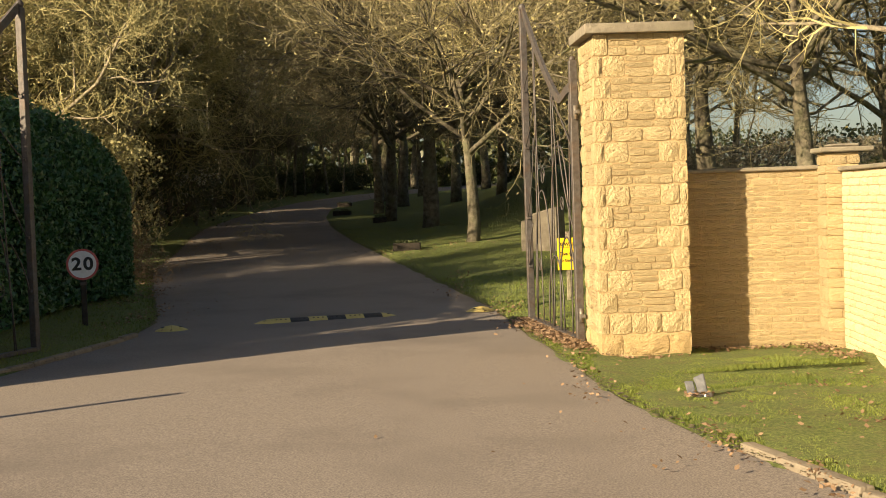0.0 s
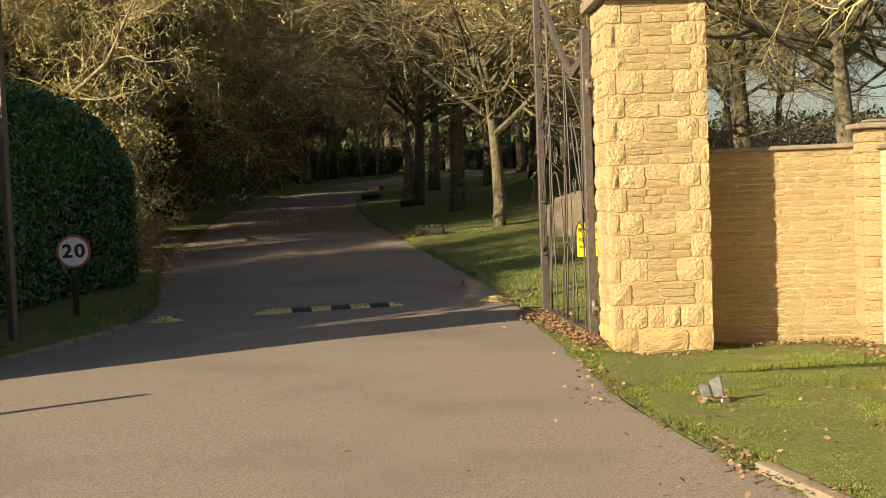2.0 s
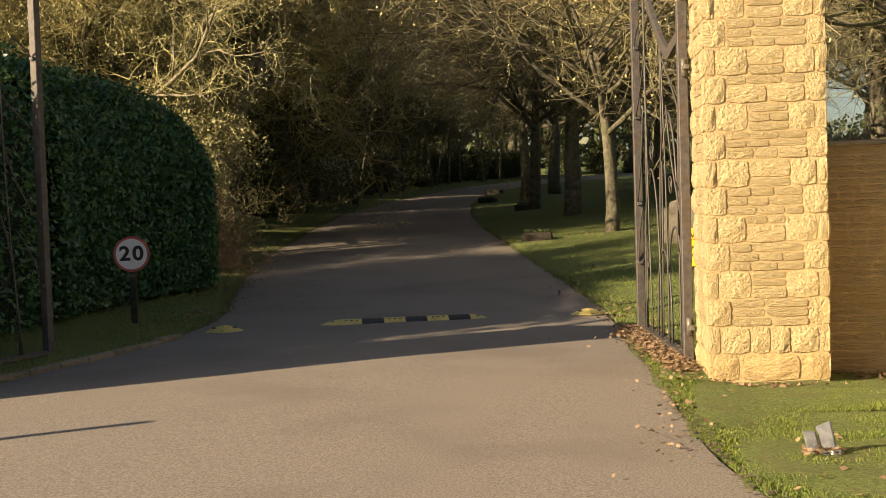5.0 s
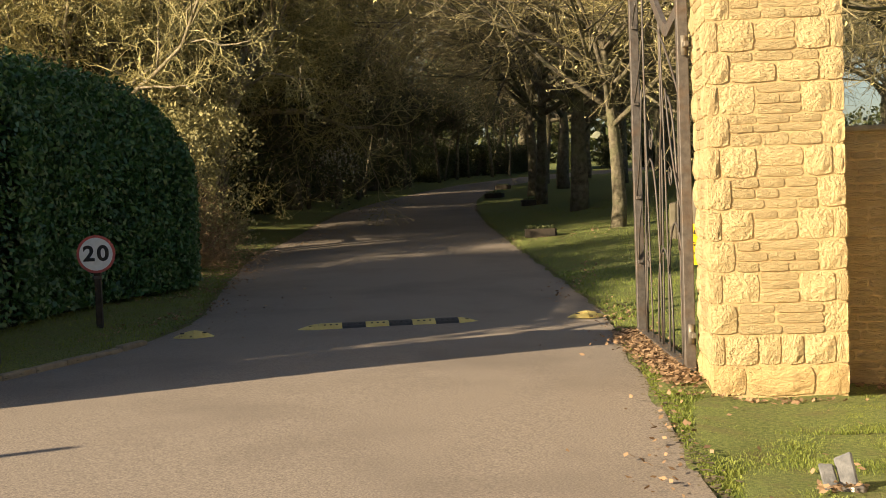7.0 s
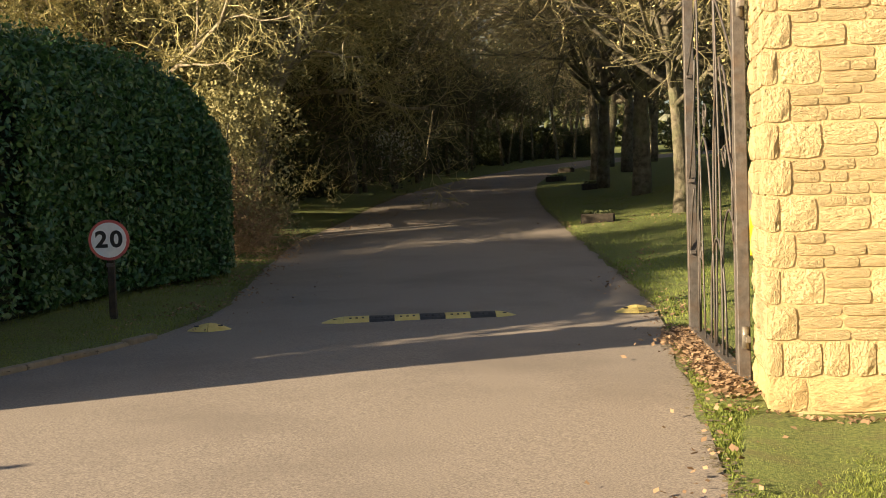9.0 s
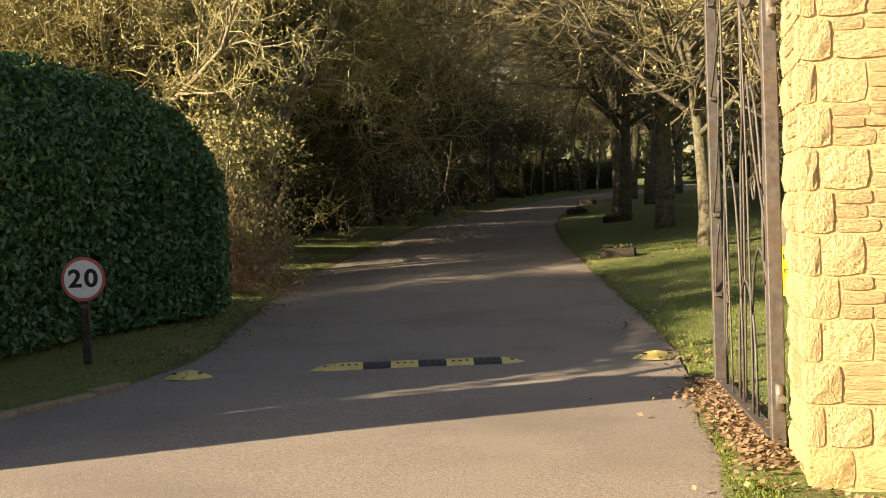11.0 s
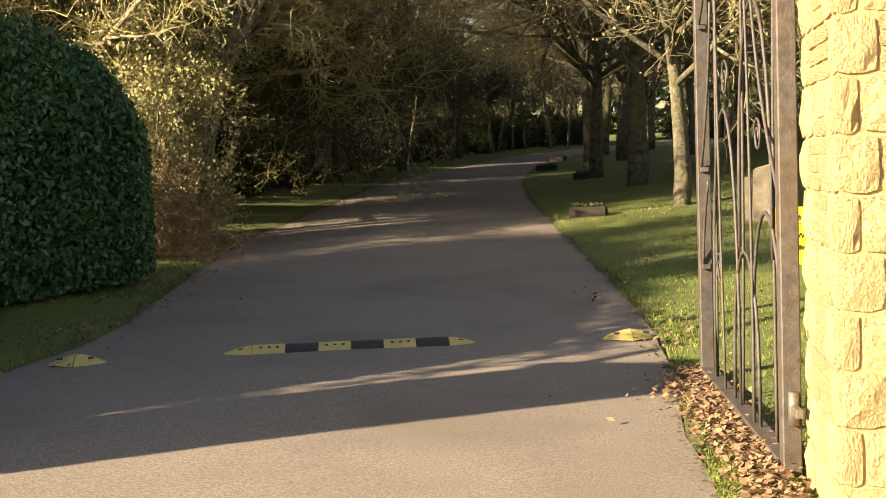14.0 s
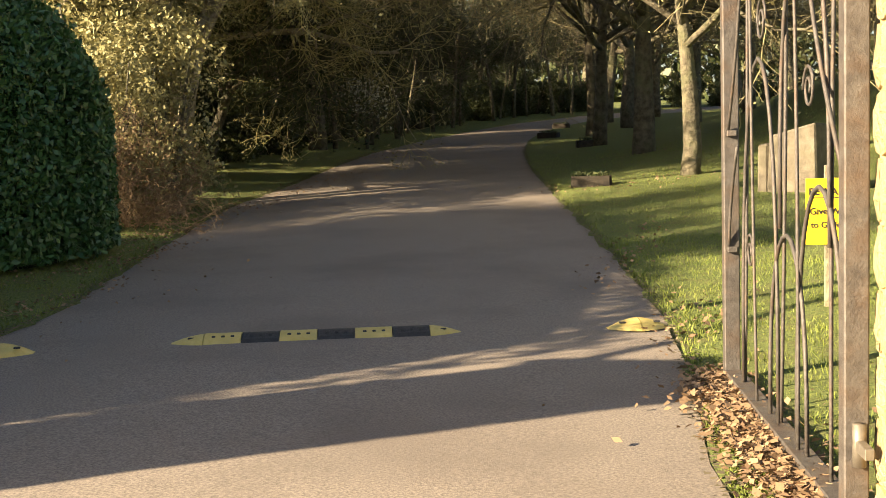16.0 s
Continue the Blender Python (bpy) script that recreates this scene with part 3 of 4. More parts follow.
gz = land(0.535, 19.2)
ys = thing("notice_sign", pose(0.535, 19.2, gz, 0, 0, 4), "bright yellow notice sign on grey post in grass", "sign")
part("post", box_bm(-0.03, 0.03, 0.010, 0.06, -0.15, 1.15 - gz, 0.005), M["pale_bark"], ys, "weathered timber stake")
part("board", box_bm(-0.165, 0.165, -0.006, 0.008, 0.565 - gz, 1.055 - gz, 0.002), M["sign_yellow"], ys)
for w, s, z in (("BEWARE", 0.075, 0.955), ("Give Way", 0.068, 0.81), ("to Golfers", 0.062, 0.71)):
    part("lettering", text_mesh(w, s), M["ink"], ys, "black lettering", pose(0, -0.0085, z - gz, 90, 0, 0))
part("underline", box_bm(-0.14, 0.14, -0.009, -0.007, 0.909 - gz, 0.915 - gz), M["ink"], ys)

# ---- things in the grass ----
mz = land(0.15, 29.0)
mo = thing("stone_block", pose(0.30, 29.0, mz, 0, 0, -18), "rough weathered limestone block with sloping top", "stone block")
bm = box_bm(-0.36, 0.40, -0.30, 0.30, -0.2, 0.94, 0.03)
for v in bm.verts:
    if v.co.z > 0.5:
        v.co.x *= 0.92
        v.co.z += 0.10 * v.co.x / 0.4
part("block", roughen(bm, 0.03, 3), M["monument"], mo)
bm = box_bm(-0.52, -0.35, -0.24, 0.26, -0.2, 0.74, 0.03)
part("side_slab", roughen(bm, 0.03, 3, 2), M["monument"], mo, "mossy leaning slab")

st = thing("broken_marker", pose(1.35, 10.44, land(1.35, 10.44) + 0.02, 0, 0, -12), "broken grey marker slab standing in lawn", "marker")
bm = box_bm(-0.035, 0.055, -0.012, 0.018, 0.0, 0.20, 0.008)
for v in bm.verts:
    v.co.x -= 0.22 * v.co.z
    if v.co.z > 0.15 and v.co.x < -0.02:
        v.co.z -= 0.03
part("slab", roughen(bm, 0.006, 12), M["grey"], st, at=pose(0.015, 0, 0, -8, 0, 0))
bm = box_bm(-0.045, 0.03, -0.012, 0.014, 0.0, 0.145, 0.008)
for v in bm.verts:
    v.co.x -= 0.25 * v.co.z
part("slab", roughen(bm, 0.006, 12, 3), M["grey"], st, "smaller broken piece", at=pose(-0.05, -0.025, 0, -10, 0, 14))
part("base", roughen(box_bm(-0.09, 0.10, -0.05, 0.05, -0.03, 0.045, 0.012), 0.006, 12), M["iron"], st, "dark base")
part("paint_mark", box_bm(0.03, 0.045, -0.0535, -0.050, 0.005, 0.04, 0.001), M["white"], st)
part("paint_mark", box_bm(-0.02, 0.02, -0.0535, -0.050, 0.008, 0.018, 0.001), M["white"], st)

for px, py, w, a in ((-3.18, 31.5, 0.66, 6), (-8.0, 52.5, 0.70, -8), (-5.45, 44.6, 0.42, 20), (-9.3, 62.0, 0.7, 10)):
    pz = land(px, py)
    lg = thing("timber_trough", pose(px, py, pz, 0, 0, a), "low dark rotting timber trough with moss", "planter", "verge troughs")
    part("front_board", roughen(box_bm(-w / 2, w / 2, -0.19, -0.15, -0.03, 0.22, 0.01), 0.008, 6), M["post_wood"], lg)
    part("back_board", roughen(box_bm(-w / 2, w / 2, 0.15, 0.19, -0.03, 0.20, 0.01), 0.008, 6), M["post_wood"], lg)
    for s in (-1, 1):
        part("end_board", roughen(box_bm(s * w / 2 - 0.02, s * w / 2 + 0.02, -0.148, 0.148, -0.03, 0.22, 0.01), 0.006, 6), M["post_wood"], lg)
    rs = np.random.RandomState(int(py))
    c = np.stack([rs.uniform(-w / 2 + 0.03, w / 2 - 0.03, 260), rs.uniform(-0.14, 0.14, 260), 0.14 + 0.14 * rs.rand(260) ** 1.5], 1)
    part("moss", quads_of("moss", leaf_quads(rs, c, 0.035)), M["ivy"], lg)

# unseen post, added to lay a thin shadow line across the drive
mp = thing("marker_post", pose(-7.7, 7.25, 0, 0, 0, 20), "slim dark timber post out of view, added for its shadow", "post")
part("stake", box_bm(-0.04, 0.04, -0.04, 0.04, -0.2, 2.3, 0.008), M["post_wood"], mp)


# ---- trees ----
def grow(rs, out, p, d, length, r, level, spec):
    """One limb and its children. spec[level]: (segments, wobble, lift, children, child length, child angle, from)."""
    seg, wob, lift, kids, klen, kang, start = spec[level]
    pts, dirs = [p.copy()], [d.copy()]
    for _ in range(seg):
        d = (d + Vector(rs.normal(0, wob, 3)) + Vector((0, 0, lift))).normalized()
        p = p + d * (length / seg)
        pts.append(p.copy())
        dirs.append(d.copy())
    tip = max(r * 0.35, 0.004)
    out.append((pts, r, tip, level))
    if level + 1 >= len(spec):
        return
    for i in range(kids):
        u = start + (1 - start) * (i + rs.uniform(0.2, 0.9)) / kids
        k = min(seg - 1, int(u * seg))
        q = pts[k].lerp(pts[k + 1], u * seg - k)
        base = dirs[k]
        side = base.cross(Vector(rs.normal(0, 1, 3)))
        side = side.normalized() if side.length > 0.01 else Vector((1, 0, 0))
        a = radians(kang * rs.uniform(0.65, 1.25))
        nd = (base * math.cos(a) + side * math.sin(a)).normalized()
        grow(rs, out, q, nd, length * klen * rs.uniform(0.7, 1.2) * (1.15 - 0.35 * u), max(0.0045, (r + (tip - r) * u) * 0.62), level + 1, spec)


def tree_meshes(seed, height, r, spec, fork=0.75, lean=(0, 0), sides=(9, 7, 5, 3, 3, 3)):
    rs = np.random.RandomState(seed)
    out = []
    grow(rs, out, Vector((0, 0, -0.25)), Vector((lean[0], lean[1], 1)).normalized(), height, r, 0, spec)
    tv, tf, cv, cf = [], [], [], []
    for pts, r0, r1, lev in out:
        if lev == 0:
            # flared foot
            foot = pts[0] + (pts[1] - pts[0]) * 0.22
            tube(tv, tf, [pts[0], foot], r0 * 1.75, r0 * 1.08, sides[0])
            tube(tv, tf, [foot - Vector((0, 0, 0.02))] + pts[1:], r0 * 1.08, r1, sides[0])
        elif lev <= 2:
            tube(tv, tf, pts, r0, r1, sides[lev])
        else:
            tube(cv, cf, pts, r0, r1, sides[min(lev, 5)])
    tips = [pts[-1] for pts, _, _, lev in out if lev >= 3]
    return mesh_of("trunk", tv, tf, True), mesh_of("crown", cv, cf), tips, out


#        seg wob  lift kids klen  angle from
AVENUE = [(6, 0.05, 0.02, 13, 1.28, 62, 0.52), (7, 0.13, 0.04, 9, 0.50, 45, 0.2), (5, 0.16, 0.02, 8, 0.52, 48, 0.2), (4, 0.2, 0.02, 6, 0.5, 50, 0.15), (3, 0.25, 0.03, 0, 0, 0, 0)]
TANGLE = [(5, 0.12, 0.02, 10, 0.80, 45, 0.42), (6, 0.22, 0.03, 8, 0.5, 55, 0.2), (5, 0.28, 0.0, 8, 0.52, 60, 0.1), (4, 0.32, 0.0, 6, 0.55, 60, 0.1), (3, 0.35, 0.0, 0, 0, 0, 0)]
BRAMBLE = [(3, 0.25, 0.05, 22, 0.85, 60, 0.02), (5, 0.22, -0.05, 9, 0.5, 55, 0.1), (4, 0.3, -0.06, 7, 0.55, 60, 0.1), (3, 0.35, -0.05, 0, 0, 0, 0)]
BUSH = [(3, 0.2, 0.05, 10, 0.9, 50, 0.02), (4, 0.22, 0.02, 7, 0.55, 50, 0.1), (4, 0.3, -0.04, 6, 0.55, 55, 0.1), (3, 0.3, -0.06, 0, 0, 0, 0)]


def bare_tree(seed, spec, height, r, bark, twig, label, category="tree", group="", lean=(0, 0), leaves=0, leaf_mat=None, leaf_size=0.05):
    tr, cr, tips, limbs = tree_meshes(seed, height, r, spec, lean=lean)
    t = thing("tree", pose(0, 0, 0), label, category, group)
    part("trunk", tr, bark, t)
    part("crown", cr, twig, t, "dense leafless twigs")
    if leaves:
        rs = np.random.RandomState(seed + 50)
        tp = np.array([tuple(v) for v in tips])
        c = tp[rs.randint(0, len(tp), leaves)] + rs.normal(0, 0.07, (leaves, 3))
        part("lichen", quads_of("lichen", leaf_quads(rs, c, leaf_size)), leaf_mat, t, "small buds and lichen tufts")
    return t


def put_copy(src, x, y, turn, s, tilt=0.0):
    c = copy_thing(src, pose(x, y, land(x, y) - 0.03, tilt, 0, turn) @ Matrix.Diagonal((s, s, s, 1)))
    return c


def place(ob, x, y, turn=0, s=1.0):
    ob.matrix_world = pose(x, y, land(x, y) - 0.03, 0, 0, turn) @ Matrix.Diagonal((s, s, s, 1))


AV_LABEL = "leafless avenue tree with spreading crown on grass"
av = [bare_tree(11 + k, AVENUE, 4.9, (0.175, 0.235, 0.19)[k], M["bark"], M["twig"], AV_LABEL, group="avenue trees", leaves=2500, leaf_mat=M["twig_yellow"], leaf_size=0.035) for k in range(3)]
place(av[0], -1.56, 32.3, 20, 1.0)
place(av[1], -3.18, 39.2, 100, 1.15)
place(av[2], -5.1, 45.0, 215, 1.15)
for k, (x, y, turn, s) in enumerate(((-6.35, 51.5, 60, 1.25), (-5.9, 57.5, 170, 1.05), (-7.8, 65.3, 290, 1.15), (-6.3, 71.0, 10, 1.1), (-3.6, 60.0, 120, 1.05), (-1.2, 50.5, 200, 1.0),
                                     (1.5, 66.0, 250, 1.1), (-2.8, 78.0, 30, 1.15), (3.2, 44.0, 80, 1.15), (9.5, 34.0, 300, 1.2), (4.2, 76.0, 60, 1.1), (6.3, 28.5, 40, 1.15), (12.5, 40.0, 190, 1.4), (5.4, 39.0, 330, 1.2), (-14.0, 46.0, 140, 1.35), (-15.0, 54.0, 20, 1.4), (-16.0, 63.0, 260, 1.5))):
    put_copy(av[k % 3], x, y, turn, s)
pale = bare_tree(31, AVENUE, 6.2, 0.3, M["pale_bark"], M["twig_yellow"], "leaning pale-barked leafless tree in sunlight", group="pale trees", lean=(-0.35, -0.1), leaves=2500, leaf_mat=M["twig_yellow"], leaf_size=0.035)
place(pale, 3.4, 37.5, 0, 1.0)
put_copy(pale, 6.8, 24.5, 150, 1.05)


# ---- ivy-clad woodland beside the drive ----
def ivy_tree(seed, height, n_leaves, label, group, dense=1.0, mat="ivy", twig="twig", low=0.3):
    tr, cr, tips, limbs = tree_meshes(seed, height, 0.2, TANGLE)
    t = thing("ivy_tree", pose(0, 0, 0), label, "tree", group)
    part("trunk", tr, M["bark"], t)
    part("crown", cr, M["bark"], t, "tangled dark leafless twigs")
    rs = np.random.RandomState(seed + 9)
    seg = [(a, b) for pts, _, _, lev in limbs if lev <= 2 for a, b in zip(pts, pts[1:])]
    seg = np.array([[tuple(a), tuple(b)] for a, b in seg])
    w = np.linalg.norm(seg[:, 1] - seg[:, 0], axis=1)
    k = rs.choice(len(seg), n_leaves, p=w / w.sum())
    u = rs.rand(n_leaves, 1)
    c = seg[k, 0] * (1 - u) + seg[k, 1] * u + rs.normal(0, 0.26 * dense, (n_leaves, 3))
    c = c[c[:, 2] > 0.02]
    part("ivy", quads_of("ivy", leaf_quads(rs, c, 0.062)), M[mat], t, "dark glossy ivy leaves")
    return t


def thicket(seed, w, d, h, n, label, mat="ivy", size=0.09):
    """A dense evergreen shrub: stems inside, leaves in uneven lobes."""
    rs = np.random.RandomState(seed)
    t = thing("evergreen_shrub", pose(0, 0, 0), label, "shrub", "woodland shrubs")
    v, f = [], []
    for _ in range(9):
        a = rs.uniform(0, 2 * math.pi)
        tip = Vector((math.cos(a) * w * 0.35, math.sin(a) * d * 0.35, h * rs.uniform(0.6, 0.9)))
        root = Vector((rs.uniform(-0.2, 0.2), rs.uniform(-0.2, 0.2), -0.1))
        tube(v, f, [root, root.lerp(tip, 0.5) + Vector((0, 0, 0.2)), tip], 0.05, 0.012, 5)
    part("stem", mesh_of("stem", v, f, True), M["bark"], t)
    lobes = 26
    lc = np.stack([rs.uniform(-0.5, 0.5, lobes) * w * 0.8, rs.uniform(-0.5, 0.5, lobes) * d * 0.8, h * rs.uniform(0.06, 0.82, lobes)], 1)
    lr = rs.uniform(0.16, 0.32, lobes) * min(w, h)
    k = rs.randint(0, lobes, n)
    o = rs.normal(size=(n, 3))
    o /= np.linalg.norm(o, axis=1, keepdims=True)
    c = lc[k] + o * (lr[k] * rs.uniform(0.55, 1.05, n))[:, None]
    c = c[c[:, 2] > 0.0]
    part("leaves", quads_of("leaves", leaf_quads(rs, c, size, aspect=0.6)), M[mat], t)
    return t


iv = [ivy_tree(61 + k, 5.8, 15000, "ivy-clad tangled woodland tree in shade", "woodland trees", 1.0 + 0.3 * k) for k in range(3)]
WOOD = []
rs = np.random.RandomState(77)
for k in range(17):
    y = 31.0 + k * 3.4
    WOOD.append((along(LEFT_EDGE, y) - 2.6 - 1.6 * rs.rand(), y, rs.uniform(0, 360), rs.uniform(0.72, 0.92) + 0.004 * (y - 31)))
for k in range(7):
    y = 37.0 + k * 7.0
    WOOD.append((along(LEFT_EDGE, y) - 7.0 - 3.0 * rs.rand(), y, rs.uniform(0, 360), rs.uniform(0.82, 1.0) + 0.004 * (y - 31)))
# added to block sunlight: two out of view behind the hedge, taller ones beyond
WOOD += [(-11.6, 15.4, 160, 0.95), (-12.4, 18.6, 280, 1.0), (-24.0, 38.5, 250, 1.6), (-20.5, 42.0, 70, 1.5), (-18.5, 48.0, 200, 1.5), (-19.0, 55.0, 320, 1.5), (-18.5, 62.0, 90, 1.5)]
for k in range(9):
    put_copy(av[k % 3], -17 + k * 4.2, 88.0 + 4 * rs.rand() + 1.6 * k, rs.uniform(0, 360), rs.uniform(1.25, 1.6))
for k, (x, y, turn, s) in enumerate(WOOD):
    if k < 3:
        place(iv[k], x, y, turn, s)
    else:
        put_copy(iv[k % 3], x, y, turn, s)
sh = [thicket(81 + k, 3.4, 3.0, 3.0, 9000, "dark evergreen woodland shrub in deep shade") for k in range(2)]
SHRUB = []
for k in range(20):
    y = 30.5 + k * 3.1
    SHRUB.append((along(LEFT_EDGE, y) - 2.9 - 0.8 * rs.rand(), y, rs.uniform(0, 360), rs.uniform(0.95, 1.25) if k > 2 else 0.62))
for k in range(14):
    y = 34.4 + k * 4.2
    SHRUB.append((along(LEFT_EDGE, y) - 6.2 - 2.0 * rs.rand(), y, rs.uniform(0, 360), rs.uniform(1.3, 1.9)))
for k in range(10):
    SHRUB.append((-16 + k * 3.0, 84.0 + 1.6 * k + 2 * rs.rand() + (6 if k > 1 else 0), rs.uniform(0, 360), rs.uniform(0.9, 1.2)))
for k, (x, y, turn, s) in enumerate(SHRUB):
    if k < 2:
        place(sh[k], x, y, turn, s)
    else:
        put_copy(sh[k % 2], x, y, turn, s)

# slender bare trunks at the edge of the wood
POLE = [(7, 0.05, 0.03, 9, 0.28, 50, 0.35), (5, 0.2, 0.02, 6, 0.5, 55, 0.2), (4, 0.25, 0.0, 4, 0.5, 55, 0.2), (3, 0.3, 0.0, 0, 0, 0, 0)]
pole = bare_tree(71, POLE, 7.0, 0.085, M["bark"], M["bark"], "slender bare trunk at edge of dark wood", group="slender trees", lean=(0.05, -0.04))
place(pole, along(LEFT_EDGE, 47.0) - 1.5, 47.0, 0, 1.0)
for k in range(20):
    y = 50.0 + k * 2.1
    put_copy(pole, along(LEFT_EDGE, y) - 1.0 - 1.6 * rs.rand(), y, rs.uniform(0, 360), rs.uniform(0.7, 1.35), rs.uniform(-5, 5))

# sunlit tangle above the hedge, and trees further out on that side
SCRUB = TANGLE[:3] + [(4, 0.32, 0.0, 9, 0.6, 60, 0.1), (3, 0.35, 0.0, 0, 0, 0, 0)]
# pale bark and bright tufts carry the sunlight in their colour
tg = [bare_tree(41 + k, SCRUB, 6.0, 0.17, M["pale_bark"], M["twig_yellow"], "tangled leafless tree with lichened yellow twigs and sunlit-coloured tufts", group="tangled trees", leaves=26000, leaf_mat=M["leaf_sunlit"], leaf_size=0.031) for k in range(2)]
TANGLES = ((-11.0, 28.0, 0, 1.05), (-13.2, 30.5, 120, 1.1), (-12.4, 34.0, 240, 1.15), (-15.4, 33.0, 60, 1.2), (-11.0, 31.5, 30, 1.0), (-14.6, 37.0, 90, 1.2), (-18.5, 36.0, 150, 1.3), (-11.1, 27.7, 200, 0.85), (-12.6, 27.0, 310, 1.0), (-10.2, 29.6, 75, 0.95), (-14.6, 27.5, 25, 1.05))
for k, (x, y, turn, s) in enumerate(TANGLES):
    if k < 2:
        place(tg[k], x, y, turn, s)
    else:
        put_copy(tg[k % 2], x, y, turn, s)

# brown bramble beside the hedge end
br = bare_tree(51, BRAMBLE, 1.45, 0.022, M["bramble"], M["bramble"], "dead brown bramble bush beside hedge", "bush", "bramble bushes")
for o in br.children:
    if o.name.startswith("trunk"):
        o.name = "stem"
place(br, -8.75, 25.2, 0, 0.9)
for x, y, turn, s in ((-9.2, 26.4, 100, 0.85), (-9.6, 27.6, 220, 0.8), (-9.7, 25.6, 40, 1.25), (-9.3, 24.8, 290, 1.05)):
    put_copy(br, x, y, turn, s)
sc = thicket(91, 1.8, 1.8, 3.2, 8500, "thin scrub with leaves coloured as sunlit", "leaf_sunlit", 0.036)
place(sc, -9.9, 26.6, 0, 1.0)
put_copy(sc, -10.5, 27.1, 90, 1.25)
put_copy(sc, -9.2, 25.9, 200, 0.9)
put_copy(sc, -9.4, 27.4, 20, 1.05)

# shrub in the wood, its leaves coloured pale to paint a bright glint
rs = np.random.RandomState(8)
ps = thing("pale_shrub", pose(-12.95, 47.6, land(-12.95, 47.6)), "shrub with pale leaves standing in for a bright glint", "shrub")
v, f = [], []
for k in range(6):
    tube(v, f, [Vector((0, 0, -0.1)), Vector((rs.uniform(-0.2, 0.2), rs.uniform(-0.2, 0.2), 1.2)), Vector((rs.uniform(-0.5, 0.5), rs.uniform(-0.4, 0.4), 2.2))], 0.03, 0.008, 4)
part("stem", mesh_of("stem", v, f), M["bark"], ps)
c = np.array([0, 0, 1.75]) + rs.normal(0, 1, (420, 3)) * np.array([0.42, 0.3, 0.34])
part("leaves", quads_of("leaves", leaf_quads(rs, c, 0.06)), M["glint_leaf"], ps)

hb = thing("hanging_branch", pose(-6.72, 25.96, -1.05), "pale dead stripped branch hanging from tree", "branch")
part("stem", tube_mesh("stem", [(0.04, 0.1, 5.08), (0.0, 0, 4.95), (-0.015, 0, 4.7), (0.01, 0, 4.35)], 0.010, 5, 0.006), M["pale_bark"], hb)


# ---- laurel hedge ----
def hedge(x_face, y0, y1, thick, label):
    t = thing("laurel_hedge", pose(0, 0, 0), label, "hedge")
    rs = np.random.RandomState(3)

    def shape(y):
        """Height and face at a place along the hedge."""
        e = math.sqrt(max(0.0, 1 - max(0.0, 1 - (y1 - y) / 2.4) ** 2))
        # near end is out of view; its heights are shaped to cast the shade
        h = (2.42 + 1.03 * smooth01((y - 11.9) / 0.4) - 0.23 * smooth01((y - 16.4) / 1.6) - 0.15 * smooth01((y - 19.5) / 3)) * (0.66 + 0.34 * e)
        return h, x_face - 0.75 * (1 - e) + 0.25 * math.sin(y * 0.55)

    n = 76000
    ys = np.concatenate([rs.uniform(y0, 17, 11000), rs.uniform(17, y1, n - 11000)])
    c, out = [], []
    for y in ys:
        h, xf = shape(y)
        base = land(xf, y)
        u = rs.rand()
        ln = noise.noise(Vector((y * 0.8, u * 4, 2))) * 0.22 + noise.noise(Vector((y * 2.3, u * 9, 5))) * 0.10
        if u < 0.66:
            w = rs.rand()
            z = 0.12 + w * (h - 0.12)
            rnd = max(0, w - 0.62) / 0.38
            c.append((xf - rnd * rnd * 0.62 + ln - 0.12 * rs.rand(), y, base + z))
            out.append((1, 0, 0.25))
        else:
            w = rs.rand()
            c.append((xf - 0.35 - w * (thick - 0.6), y, base + h - 0.04 - 0.22 * (1 - min(1, w * 3)) ** 2 + ln * 0.8 - 0.1 * rs.rand() + 0.30 * (rs.rand() ** 6)))
            out.append((0.1, 0, 1))
    # the rounded end
    m = 9000
    for _ in range(m):
        a, w = rs.uniform(-0.1, math.pi), rs.rand()
        h, xf = shape(y1 - 0.25)
        ln = noise.noise(Vector((a * 3, w * 4, 8))) * 0.2
        rr = (thick / 2 - 0.2) * (1 - 0.35 * max(0, w - 0.7) / 0.3)
        c.append((xf - thick / 2 + math.cos(a) * rr, y1 - 0.7 + math.sin(a) * (0.7 + ln) * (1 - 0.3 * w), land(xf, y1) + 0.1 + w * (h + 0.25)))
        out.append((math.cos(a), math.sin(a), 0.3))
    q = leaf_quads(rs, np.array(c), 0.043, 0.45, aspect=0.5, outward=np.array(out), out_mix=0.45)
    part("leaves", quads_of("leaves", q), M["laurel"], t, "dark glossy green leaves")
    # near-black sheet behind the leaves: painted shade that also stops see-through
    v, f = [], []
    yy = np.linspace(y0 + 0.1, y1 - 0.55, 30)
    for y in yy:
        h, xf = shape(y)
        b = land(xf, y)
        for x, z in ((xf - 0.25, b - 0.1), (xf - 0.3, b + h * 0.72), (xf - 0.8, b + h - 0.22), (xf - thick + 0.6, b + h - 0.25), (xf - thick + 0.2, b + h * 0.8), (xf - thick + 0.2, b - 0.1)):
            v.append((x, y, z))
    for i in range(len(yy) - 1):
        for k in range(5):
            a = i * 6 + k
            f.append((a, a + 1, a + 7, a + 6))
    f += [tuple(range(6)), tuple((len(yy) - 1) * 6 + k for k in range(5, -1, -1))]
    part("inner_growth", mesh_of("inner_growth", v, f), M["hedge_shade"], t, "near-black sheet for the shade inside")
    return t


hedge(-7.12, 11.55, 23.2, 2.3, "tall dark clipped laurel hedge on mossy verge")


